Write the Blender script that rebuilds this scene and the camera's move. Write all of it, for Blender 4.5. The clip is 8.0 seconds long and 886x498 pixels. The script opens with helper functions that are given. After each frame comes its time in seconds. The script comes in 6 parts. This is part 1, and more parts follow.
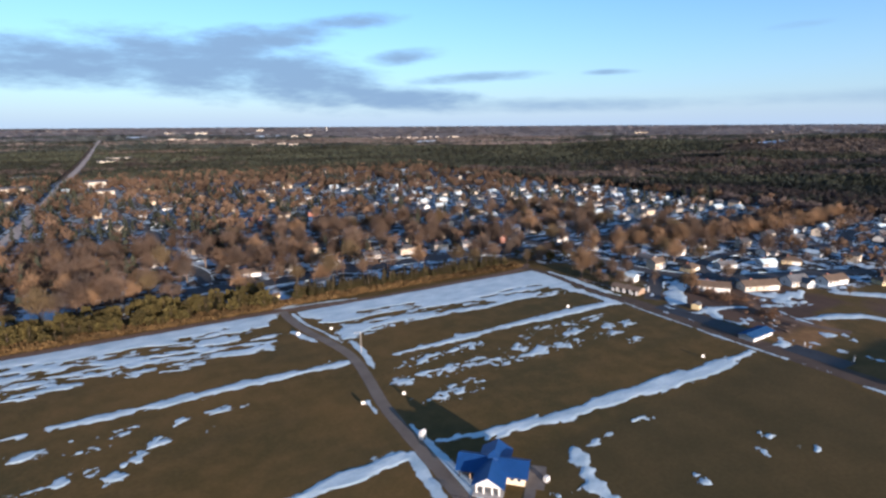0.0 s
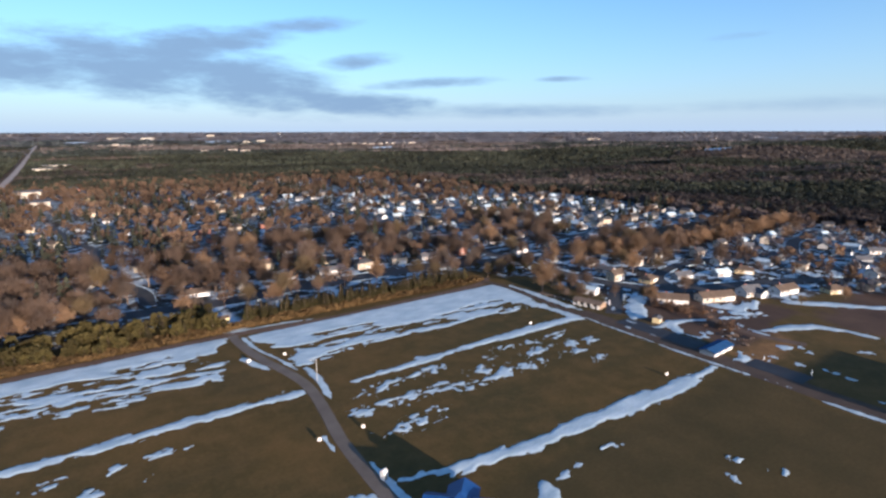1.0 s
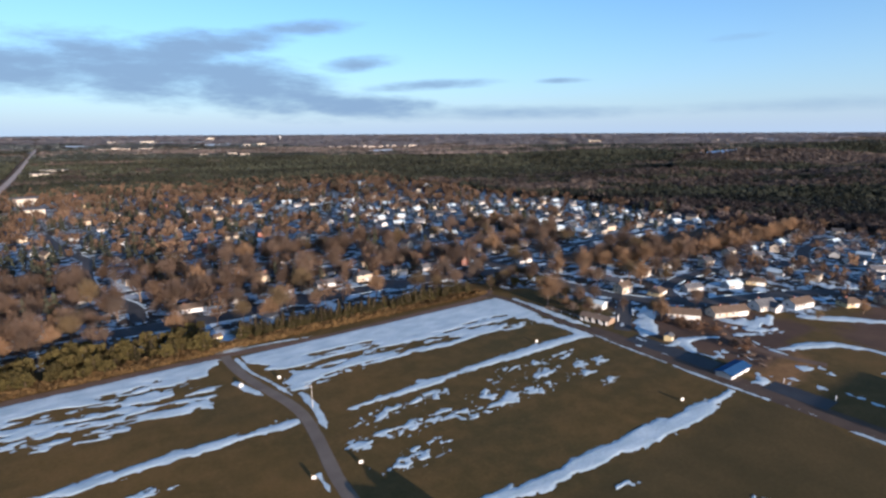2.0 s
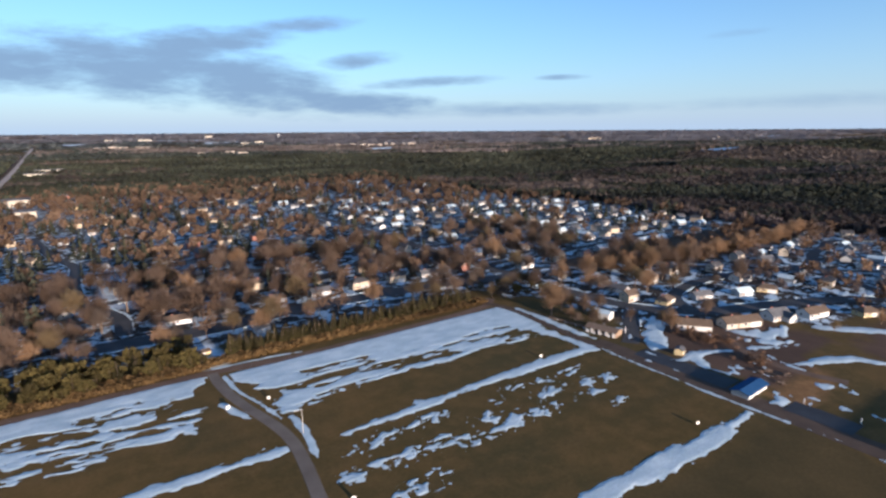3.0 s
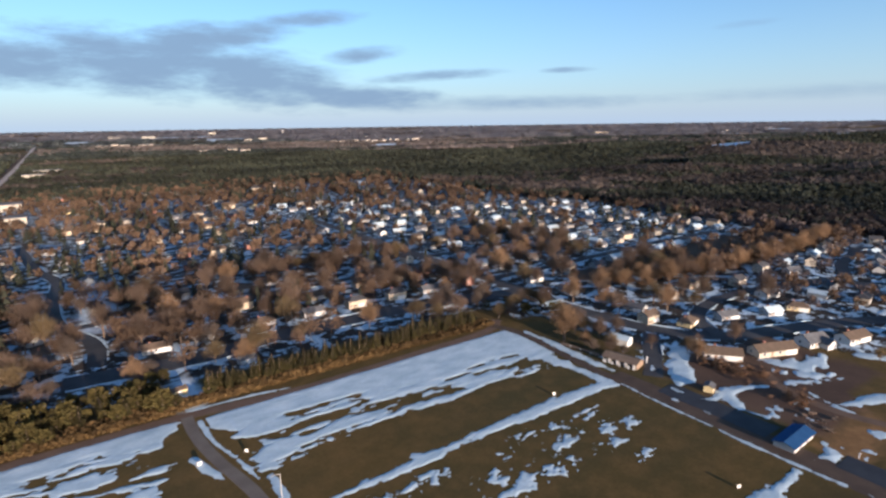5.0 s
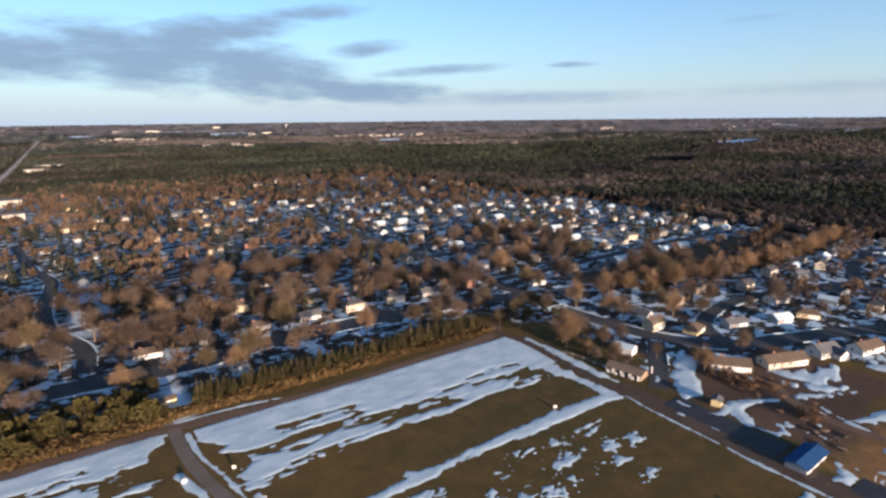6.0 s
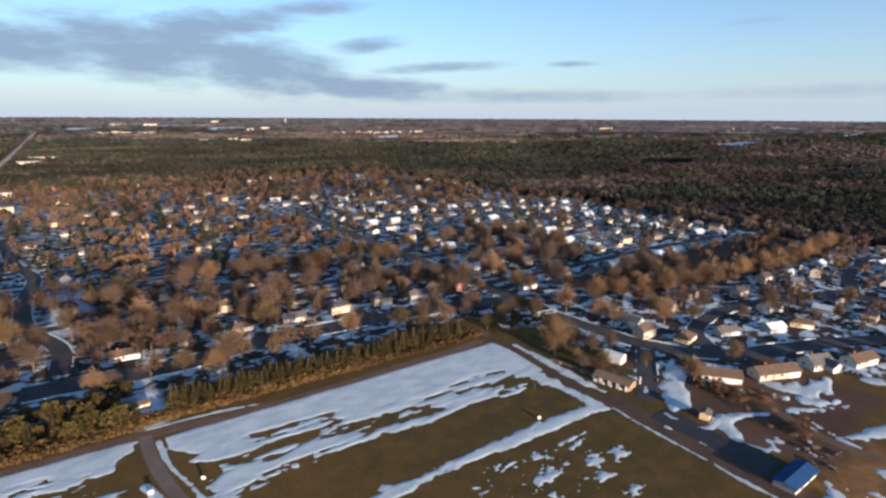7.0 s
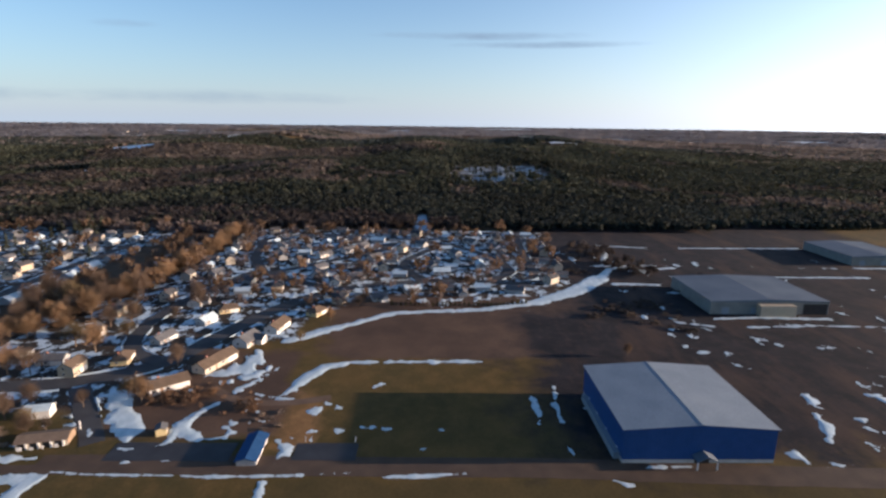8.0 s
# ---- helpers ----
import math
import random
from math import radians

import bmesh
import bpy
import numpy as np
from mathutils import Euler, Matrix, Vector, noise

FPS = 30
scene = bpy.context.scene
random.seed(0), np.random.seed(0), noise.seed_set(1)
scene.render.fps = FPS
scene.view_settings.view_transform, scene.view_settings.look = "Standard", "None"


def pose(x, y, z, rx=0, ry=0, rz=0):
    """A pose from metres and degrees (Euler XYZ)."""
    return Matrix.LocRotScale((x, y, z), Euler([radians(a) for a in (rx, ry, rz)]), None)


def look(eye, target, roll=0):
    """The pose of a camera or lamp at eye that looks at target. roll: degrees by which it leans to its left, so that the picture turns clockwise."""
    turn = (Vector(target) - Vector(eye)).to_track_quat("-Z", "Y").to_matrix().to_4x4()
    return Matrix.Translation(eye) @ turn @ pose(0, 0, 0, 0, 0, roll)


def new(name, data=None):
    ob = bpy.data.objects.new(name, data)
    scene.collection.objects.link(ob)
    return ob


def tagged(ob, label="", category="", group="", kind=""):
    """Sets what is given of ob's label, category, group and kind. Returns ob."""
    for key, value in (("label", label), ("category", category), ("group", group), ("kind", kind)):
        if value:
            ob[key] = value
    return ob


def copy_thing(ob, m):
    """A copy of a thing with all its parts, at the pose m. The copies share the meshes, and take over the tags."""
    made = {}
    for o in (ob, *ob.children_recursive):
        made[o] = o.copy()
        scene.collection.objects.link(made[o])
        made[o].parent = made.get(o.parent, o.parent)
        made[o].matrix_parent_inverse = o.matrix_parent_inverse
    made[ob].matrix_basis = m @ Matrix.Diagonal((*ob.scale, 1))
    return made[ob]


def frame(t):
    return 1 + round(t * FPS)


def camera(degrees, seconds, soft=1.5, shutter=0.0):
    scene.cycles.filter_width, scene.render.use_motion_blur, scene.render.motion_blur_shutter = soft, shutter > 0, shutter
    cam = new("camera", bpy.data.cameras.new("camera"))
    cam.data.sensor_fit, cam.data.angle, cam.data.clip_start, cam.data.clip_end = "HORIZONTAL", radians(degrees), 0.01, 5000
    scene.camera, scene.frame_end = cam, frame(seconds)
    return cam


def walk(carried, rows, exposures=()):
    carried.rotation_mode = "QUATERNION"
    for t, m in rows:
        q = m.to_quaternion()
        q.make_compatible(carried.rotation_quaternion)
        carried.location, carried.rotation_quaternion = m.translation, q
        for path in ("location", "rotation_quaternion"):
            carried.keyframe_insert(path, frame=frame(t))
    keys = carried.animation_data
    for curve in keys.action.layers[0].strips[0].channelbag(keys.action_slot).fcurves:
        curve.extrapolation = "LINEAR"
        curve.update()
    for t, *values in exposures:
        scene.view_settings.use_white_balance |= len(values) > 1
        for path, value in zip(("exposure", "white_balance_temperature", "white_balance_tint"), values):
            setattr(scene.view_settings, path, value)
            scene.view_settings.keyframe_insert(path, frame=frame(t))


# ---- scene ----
cam = camera(77.55, 8.0, soft=2.6)
# seconds, eye x, y, z, turn to the left of +y, tilt, roll
PATH = [
    (0, -171.80, -205.30, 70.33, -31.09, -12.62, -0.32),
    (0.1, -171.46, -204.62, 70.65, -34.25, -12.58, -0.20),
    (0.2, -171.13, -203.94, 70.97, -34.70, -12.53, -0.10),
    (0.3, -170.79, -203.26, 71.29, -35.40, -12.48, -0.02),
    (0.4, -170.44, -202.58, 71.60, -35.50, -12.42, 0.04),
    (0.5, -170.10, -201.90, 71.90, -35.57, -12.36, 0.05),
    (1, -168.20, -198.40, 73.36, -35.59, -12.11, -0.11),
    (1.5, -165.70, -194.40, 74.96, -35.53, -11.83, -0.24),
    (3, -156.40, -181.40, 78.70, -35.56, -12.22, -0.42),
    (3.5, -152.80, -176.70, 79.99, -35.58, -12.23, -0.46),
    (4, -149.00, -172.00, 81.38, -35.44, -12.13, -0.46),
    (4.5, -145.30, -167.80, 82.82, -35.25, -12.43, -0.73),
    (6, -136.60, -159.50, 86.26, -34.54, -13.35, -0.61),
    (6.5, -133.10, -158.20, 86.90, -34.48, -13.46, -0.36),
    (7, -130.00, -157.60, 87.17, -34.73, -13.59, 0.31),
    (7.3, -128.40, -157.40, 87.23, -36.20, -13.60, 0.42),
    (7.4, -127.90, -157.30, 87.24, -38.91, -13.52, 0.48),
    (7.5, -127.40, -157.30, 87.27, -45.15, -13.41, 0.59),
    (7.6, -126.90, -157.30, 87.31, -56.70, -13.19, 0.74),
    (7.7, -126.40, -157.30, 87.35, -68.35, -13.05, 0.61),
    (7.8, -125.90, -157.30, 87.40, -79.90, -12.87, 0.56),
    (7.9, -125.40, -157.30, 87.44, -88.30, -12.79, 0.57),
    (8, -124.90, -157.40, 87.48, -91.20, -12.81, 0.71),
]
walk(cam, [(t, pose(x, y, z, 90 + tilt, 0, turn) @ pose(0, 0, 0, 0, 0, roll)) for t, x, y, z, turn, tilt, roll in PATH], [(0.0, 1.60, 5130, 10), (4.5, 1.48, 5250, 10), (6.5, 1.58, 5680, 12), (8.0, 1.5, 5720, 12)])

# ---- light ----
SUN_HEIGHT = radians(7.6)
world = bpy.data.worlds.new("winter_evening_sky")
scene.world = world
world.use_nodes = True
wn, wl = world.node_tree.nodes, world.node_tree.links
wn.clear()


def wmath(op, a, b=None, c=None):
    n = wn.new("ShaderNodeMath")
    n.operation = op
    for k, v in enumerate((a, b, c)):
        if v is None:
            continue
        if isinstance(v, (int, float)):
            n.inputs[k].default_value = v
        else:
            wl.new(v, n.inputs[k])
    return n.outputs[0]


sky = wn.new("ShaderNodeTexSky")
sky.sky_type = "NISHITA"
sky.sun_disc = False
sky.sun_elevation = SUN_HEIGHT
sky.sun_rotation = radians(180)
sky.altitude = 300
sky.air_density, sky.dust_density, sky.ozone_density = 1.0, 1.3, 2.6
sky_coord = wn.new("ShaderNodeTexCoord")
sky_xyz = wn.new("ShaderNodeSeparateXYZ")
wl.new(sky_coord.outputs["Generated"], sky_xyz.inputs[0])
azimuth = wmath("MULTIPLY", wmath("ARCTAN2", sky_xyz.outputs[0], sky_xyz.outputs[1]), 57.2958)
height = wmath("MULTIPLY", wmath("ARCSINE", sky_xyz.outputs[2]), 57.2958)
flat = wn.new("ShaderNodeCombineXYZ")
wl.new(wmath("MULTIPLY", azimuth, 0.11), flat.inputs[0])
wl.new(wmath("MULTIPLY", height, 0.42), flat.inputs[1])
wisps = wn.new("ShaderNodeTexNoise")
wisps.inputs["Scale"].default_value = 1.9
wisps.inputs["Detail"].default_value = 7
wisps.inputs["Roughness"].default_value = 0.62
wl.new(flat.outputs[0], wisps.inputs["Vector"])
ragged = wmath("MULTIPLY", wmath("SUBTRACT", wisps.outputs["Fac"], 0.5), 3.0)
cover = None
# cloud banks: azimuth, height, half width, half height, slope, weight
CLOUDS = [
    (-2.0, 5.3, 9.0, 1.9, 0.0, 1.0), (11.5, 7.2, 5.5, 1.6, 0.1, 1.0), (8.0, 5.5, 10.0, 2.6, -0.05, 1.0), (17.0, 4.4, 9.0, 2.4, -0.12, 1.0), (26.0, 2.7, 9.5, 1.1, -0.06, 1.0),
    (15.0, 7.9, 6.0, 1.1, 0.15, 0.95), (22.5, 9.7, 4.5, 0.7, 0.08, 0.8), (27.5, 6.6, 3.6, 0.7, 0.12, 0.75), (34.0, 4.6, 6.0, 0.5, 0.05, 0.8),
    (40.0, 1.9, 16.0, 0.7, 0.0, 0.55), (47.5, 4.9, 2.4, 0.25, 0.0, 0.7), (62.5, 8.0, 2.6, 0.3, 0.05, 0.4),
    (95.0, 8.3, 9.0, 0.35, 0.0, 0.6), (101.0, 7.5, 8.0, 0.3, 0.0, 0.6), (70.0, 2.2, 12.0, 0.6, 0.0, 0.4),
]
for a, e, half_a, half_e, slope, weight in CLOUDS:
    da = wmath("SUBTRACT", azimuth, a)
    de = wmath("SUBTRACT", wmath("SUBTRACT", height, e), wmath("MULTIPLY", da, slope))
    r2 = wmath("ADD", wmath("POWER", wmath("ABSOLUTE", wmath("DIVIDE", da, half_a)), 2.0), wmath("POWER", wmath("ABSOLUTE", wmath("DIVIDE", de, half_e)), 2.0))
    bank = wmath("MULTIPLY", wmath("MAXIMUM", wmath("ADD", wmath("SUBTRACT", 1.95, r2), ragged), 0.0), weight)
    cover = bank if cover is None else wmath("MAXIMUM", cover, bank)
soft_cover = wn.new("ShaderNodeMapRange")
soft_cover.interpolation_type = "SMOOTHSTEP"
soft_cover.inputs["From Min"].default_value = 0.05
soft_cover.inputs["From Max"].default_value = 2.0
soft_cover.inputs["To Max"].default_value = 0.93
wl.new(cover, soft_cover.inputs["Value"])
cloud_tone = wn.new("ShaderNodeMix")
cloud_tone.data_type = "RGBA"
wl.new(soft_cover.outputs[0], cloud_tone.inputs["Factor"])
cloud_tone.inputs["B"].default_value = (1.27, 1.62, 1.98, 1)
background = wn.new("ShaderNodeBackground")
background.inputs["Strength"].default_value = 0.085
# thin pale haze low over the horizon, all round
haze = wmath("MULTIPLY", wmath("EXPONENT", wmath("MULTIPLY", wmath("MAXIMUM", height, 0.0), -0.15)), 0.65)
hazy = wn.new("ShaderNodeMix")
hazy.data_type = "RGBA"
wl.new(haze, hazy.inputs["Factor"])
wl.new(sky.outputs[0], hazy.inputs["A"])
hazy.inputs["B"].default_value = (3.1, 3.45, 3.85, 1)
# bright milky air round the low sun
toward_sun = wmath("ADD", wmath("MULTIPLY", sky_xyz.outputs[1], -math.cos(SUN_HEIGHT)), wmath("MULTIPLY", sky_xyz.outputs[2], math.sin(SUN_HEIGHT)))
glow_level = wmath("MULTIPLY", wmath("POWER", wmath("MULTIPLY_ADD", toward_sun, 0.5, 0.5), 5.0), wmath("MULTIPLY", wmath("EXPONENT", wmath("MULTIPLY", wmath("MAXIMUM", height, 0.0), -0.07)), 9.0))
glow_tint = wn.new("ShaderNodeVectorMath")
glow_tint.operation = "SCALE"
glow_tint.inputs[0].default_value = (1.0, 0.9, 0.82)
wl.new(glow_level, glow_tint.inputs["Scale"])
glowing = wn.new("ShaderNodeVectorMath")
glowing.operation = "ADD"
wl.new(hazy.outputs["Result"], glowing.inputs[0])
wl.new(glow_tint.outputs[0], glowing.inputs[1])
wl.new(glowing.outputs[0], cloud_tone.inputs["A"])
wl.new(cloud_tone.outputs["Result"], background.inputs["Color"])
world_out = wn.new("ShaderNodeOutputWorld")
wl.new(background.outputs[0], world_out.inputs[0])

sun_data = bpy.data.lights.new("sun", "SUN")
sun_data.energy = 4.8
sun_data.angle = radians(0.6)
sun_data.color = (1.0, 0.70, 0.455)
sun = new("sun", sun_data)
sun.matrix_world = look((0, -math.cos(SUN_HEIGHT) * 300, math.sin(SUN_HEIGHT) * 300), (0, 0, 0))

# ---- materials ----
def material(name, first, second, scale=1.0, rough=0.85, metal=0.0, sheer=0.0, bump=0.0, detail=6.0, fine=None, stretch=(1, 1, 1), varied=0.0, tint="", specular=0.3):
    """Two tones mixed by noise in metres, a finer grain over it, an optional spread from object to object or by a stored tint."""
    m = bpy.data.materials.new(name)
    m.use_nodes = True
    n, l = m.node_tree.nodes, m.node_tree.links
    shader = n["Principled BSDF"]
    shader.inputs["Roughness"].default_value = rough
    shader.inputs["Metallic"].default_value = metal
    shader.inputs["Specular IOR Level"].default_value = specular
    where = n.new("ShaderNodeTexCoord")
    mapping = n.new("ShaderNodeMapping")
    mapping.inputs["Scale"].default_value = stretch
    l.new(where.outputs["Object"], mapping.inputs[0])
    big = n.new("ShaderNodeTexNoise")
    big.inputs["Scale"].default_value = scale
    big.inputs["Detail"].default_value = detail
    l.new(mapping.outputs[0], big.inputs["Vector"])
    ramp = n.new("ShaderNodeMapRange")
    ramp.inputs["From Min"].default_value, ramp.inputs["From Max"].default_value = 0.3, 0.7
    l.new(big.outputs["Fac"], ramp.inputs["Value"])
    mix = n.new("ShaderNodeMix")
    mix.data_type = "RGBA"
    mix.inputs["A"].default_value, mix.inputs["B"].default_value = (*first, 1), (*second, 1)
    l.new(ramp.outputs[0], mix.inputs["Factor"])
    colour = mix.outputs["Result"]
    small = n.new("ShaderNodeTexNoise")
    small.inputs["Scale"].default_value = fine or scale * 9
    small.inputs["Detail"].default_value = 4
    l.new(mapping.outputs[0], small.inputs["Vector"])
    grain = n.new("ShaderNodeMapRange")
    grain.inputs["To Min"].default_value, grain.inputs["To Max"].default_value = 0.78, 1.22
    l.new(small.outputs["Fac"], grain.inputs["Value"])
    level = grain.outputs[0]
    if varied or tint:
        if tint:
            source = n.new("ShaderNodeAttribute")
            source.attribute_name = tint
            value = source.outputs["Fac"]
        else:
            source = n.new("ShaderNodeObjectInfo")
            value = source.outputs["Random"]
        spread = n.new("ShaderNodeMapRange")
        spread.inputs["To Min"].default_value, spread.inputs["To Max"].default_value = 1 - (varied or 0.55), 1 + (varied or 0.55)
        l.new(value, spread.inputs["Value"])
        times = n.new("ShaderNodeMath")
        times.operation = "MULTIPLY"
        l.new(level, times.inputs[0])
        l.new(spread.outputs[0], times.inputs[1])
        level = times.outputs[0]
    scaled = n.new("ShaderNodeVectorMath")
    scaled.operation = "SCALE"
    l.new(colour, scaled.inputs[0])
    l.new(level, scaled.inputs["Scale"])
    l.new(scaled.outputs[0], shader.inputs["Base Color"])
    if sheer:
        thin = n.new("ShaderNodeBsdfTranslucent")
        l.new(scaled.outputs[0], thin.inputs["Color"])
        both = n.new("ShaderNodeMixShader")
        both.inputs[0].default_value = sheer
        l.new(shader.outputs[0], both.inputs[1])
        l.new(thin.outputs[0], both.inputs[2])
        l.new(both.outputs[0], n["Material Output"].inputs["Surface"])
    if bump:
        b = n.new("ShaderNodeBump")
        b.inputs["Strength"].default_value = bump
        b.inputs["Distance"].default_value = 0.2
        l.new(small.outputs["Fac"], b.inputs["Height"])
        l.new(b.outputs[0], shader.inputs["Normal"])
    return m


SNOW = material("old_snow", (0.31, 0.397, 0.448), (0.491, 0.571, 0.603), 0.2, 0.65, bump=0.25, fine=1.6, stretch=(0.6, 1.4, 1))
ASPHALT = material("street_asphalt", (0.0269, 0.0282, 0.0316), (0.0498, 0.0498, 0.0525), 0.15, 0.85, bump=0.1, fine=4)
GRAVEL = material("brown_gravel", (0.0456, 0.0313, 0.0228), (0.0741, 0.0499, 0.0335), 0.16, 0.95, bump=0.3, fine=3)
PARK_ROAD = material("worn_park_asphalt", (0.095, 0.078, 0.063), (0.152, 0.127, 0.103), 0.12, 0.9, bump=0.15, fine=3)
PALE_ROAD = material("pale_highway_concrete", (0.27, 0.225, 0.185), (0.35, 0.30, 0.25), 0.05, 0.85)
DIRT_ROAD = material("reddish_dirt", (0.088, 0.056, 0.038), (0.128, 0.084, 0.056), 0.2, 0.95, bump=0.3, fine=2)
BARK = material("grey_brown_bark", (0.0858, 0.0624, 0.0468), (0.148, 0.109, 0.078), 2, 0.95)
TWIGS = material("bare_brown_twigs", (0.1, 0.07, 0.05), (0.146, 0.102, 0.073), 0.4, 0.95, sheer=0.45, varied=0.35)
TWIGS_FAR = material("far_brown_twigs", (0.092, 0.06, 0.038), (0.14, 0.092, 0.058), 0.02, 0.95, sheer=0.45, tint="tint")
GOLD_TWIGS = material("golden_brown_twigs", (0.115, 0.0837, 0.0434), (0.161, 0.118, 0.062), 0.4, 0.95, sheer=0.45, varied=0.3)
GREY_TWIGS = material("grey_brown_twigs", (0.085, 0.064, 0.05), (0.128, 0.098, 0.076), 0.4, 0.95, sheer=0.45, varied=0.3)
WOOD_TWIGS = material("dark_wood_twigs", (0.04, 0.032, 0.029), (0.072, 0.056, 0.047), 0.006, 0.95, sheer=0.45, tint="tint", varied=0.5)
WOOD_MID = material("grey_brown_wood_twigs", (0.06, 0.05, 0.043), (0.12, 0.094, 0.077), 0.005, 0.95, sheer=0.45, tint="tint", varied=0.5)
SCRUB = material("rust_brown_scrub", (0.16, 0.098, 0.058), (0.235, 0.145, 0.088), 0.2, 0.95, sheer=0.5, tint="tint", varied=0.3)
# twig tone greyed and lifted to stand in for haze over far woods
HAZE_TWIGS = material("haze_grey_twigs", (0.125, 0.105, 0.093), (0.19, 0.157, 0.136), 0.004, 0.95, sheer=0.45, tint="tint", varied=0.4)
MAUVE_TWIGS = material("mauve_brown_twigs", (0.115, 0.09, 0.082), (0.17, 0.132, 0.116), 0.05, 0.95, sheer=0.5, tint="tint", varied=0.3)
# the next two tones are paled as well, distance haze put into the colour
HAZE_NEEDLES = material("haze_grey_needles", (0.031, 0.038, 0.032), (0.055, 0.06, 0.05), 0.005, 0.95, sheer=0.35, tint="tint", varied=0.4)
PALE_HAZE_TWIGS = material("haze_pale_twigs", (0.195, 0.182, 0.187), (0.262, 0.242, 0.242), 0.004, 0.95, sheer=0.5, tint="tint", varied=0.25)
OAK = material("rust_brown_leaves", (0.186, 0.12, 0.0672), (0.264, 0.17, 0.096), 0.4, 0.9, sheer=0.4, varied=0.25)
NEEDLES = material("olive_green_needles", (0.042, 0.037, 0.010), (0.078, 0.06, 0.017), 0.5, 0.9, sheer=0.3, varied=0.4)
TALL_GRASS = material("tall_tan_grass", (0.105, 0.0665, 0.0245), (0.154, 0.098, 0.0385), 0.3, 0.95, sheer=0.4, tint="tint")
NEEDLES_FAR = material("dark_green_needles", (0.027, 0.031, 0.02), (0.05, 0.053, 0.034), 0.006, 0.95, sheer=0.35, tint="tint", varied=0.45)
BLUE_METAL = material("blue_roof_metal", (0.00492, 0.0312, 0.119), (0.0082, 0.041, 0.152), 0.6, 0.5, bump=0.03, specular=0.5)
BLUE_WALL = material("deep_blue_wall_sheet", (0.00858, 0.0452, 0.156), (0.0125, 0.0562, 0.183), 0.4, 0.6, specular=0.3)
TAN_ROOF = material("weathered_tan_roofing", (0.111, 0.0807, 0.0578), (0.158, 0.117, 0.0845), 0.4, 0.9, bump=0.15)
DULL_METAL = material("dull_blue_grey_roof_metal", (0.085, 0.108, 0.138), (0.12, 0.145, 0.175), 0.06, 0.85, specular=0.03, fine=2)
PALE_METAL = material("pale_grey_roof_metal", (0.165, 0.2, 0.235), (0.205, 0.24, 0.272), 0.12, 0.8, specular=0.03, fine=2)
FADED_BLUE = material("faded_blue_roof_metal", (0.0139, 0.0476, 0.127), (0.0205, 0.0615, 0.152), 0.6, 0.8, bump=0.03, specular=0.1)
# needle tone of the farthest ring, with the haze painted into it
PALE_HAZE_NEEDLES = material("haze_pale_needles", (0.0696, 0.0812, 0.0789), (0.114, 0.122, 0.114), 0.005, 0.95, sheer=0.35, tint="tint", varied=0.35)
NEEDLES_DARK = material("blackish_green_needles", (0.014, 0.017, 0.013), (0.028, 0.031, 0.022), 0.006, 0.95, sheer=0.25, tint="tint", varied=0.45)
WHITE_PAINT = material("white_paint", (0.508, 0.501, 0.48), (0.563, 0.556, 0.535), 1.2, 0.6)
CREAM_WALL = material("cream_siding", (0.515, 0.429, 0.296), (0.577, 0.491, 0.351), 1.0, 0.7)
GLASS = material("dark_window_glass", (0.02, 0.025, 0.03), (0.035, 0.04, 0.05), 1.0, 0.12, specular=0.6)
DARK = material("dark_opening", (0.02, 0.02, 0.022), (0.035, 0.033, 0.03), 1.0, 0.9)
CONCRETE = material("grey_concrete", (0.30, 0.29, 0.27), (0.40, 0.38, 0.36), 0.5, 0.9, bump=0.1)
WEATHERED = material("weathered_timber", (0.17, 0.12, 0.08), (0.27, 0.19, 0.13), 0.7, 0.9, bump=0.1)
SIDINGS = [
    material("white_siding", (0.443, 0.436, 0.416), (0.496, 0.489, 0.47), 0.8, 0.7),
    material("tan_siding", (0.322, 0.268, 0.194), (0.376, 0.316, 0.228), 0.8, 0.7),
    material("yellow_siding", (0.437, 0.351, 0.187), (0.484, 0.398, 0.218), 0.8, 0.7),
    material("grey_siding", (0.242, 0.249, 0.255), (0.302, 0.309, 0.309), 0.8, 0.7),
    material("beige_siding", (0.322, 0.288, 0.235), (0.369, 0.335, 0.275), 0.8, 0.7),
    material("red_brick_siding", (0.187, 0.0858, 0.0624), (0.257, 0.125, 0.0936), 1.5, 0.85),
]
ROOFS = [
    material("brown_shingles", (0.0697, 0.0508, 0.0361), (0.105, 0.0754, 0.0533), 0.7, 0.9, bump=0.2),
    material("grey_shingles", (0.0656, 0.0672, 0.0722), (0.107, 0.108, 0.115), 0.7, 0.9, bump=0.2),
    material("dark_shingles", (0.0328, 0.0328, 0.0361), (0.0574, 0.0574, 0.0615), 0.7, 0.9, bump=0.2),
    SNOW,
]


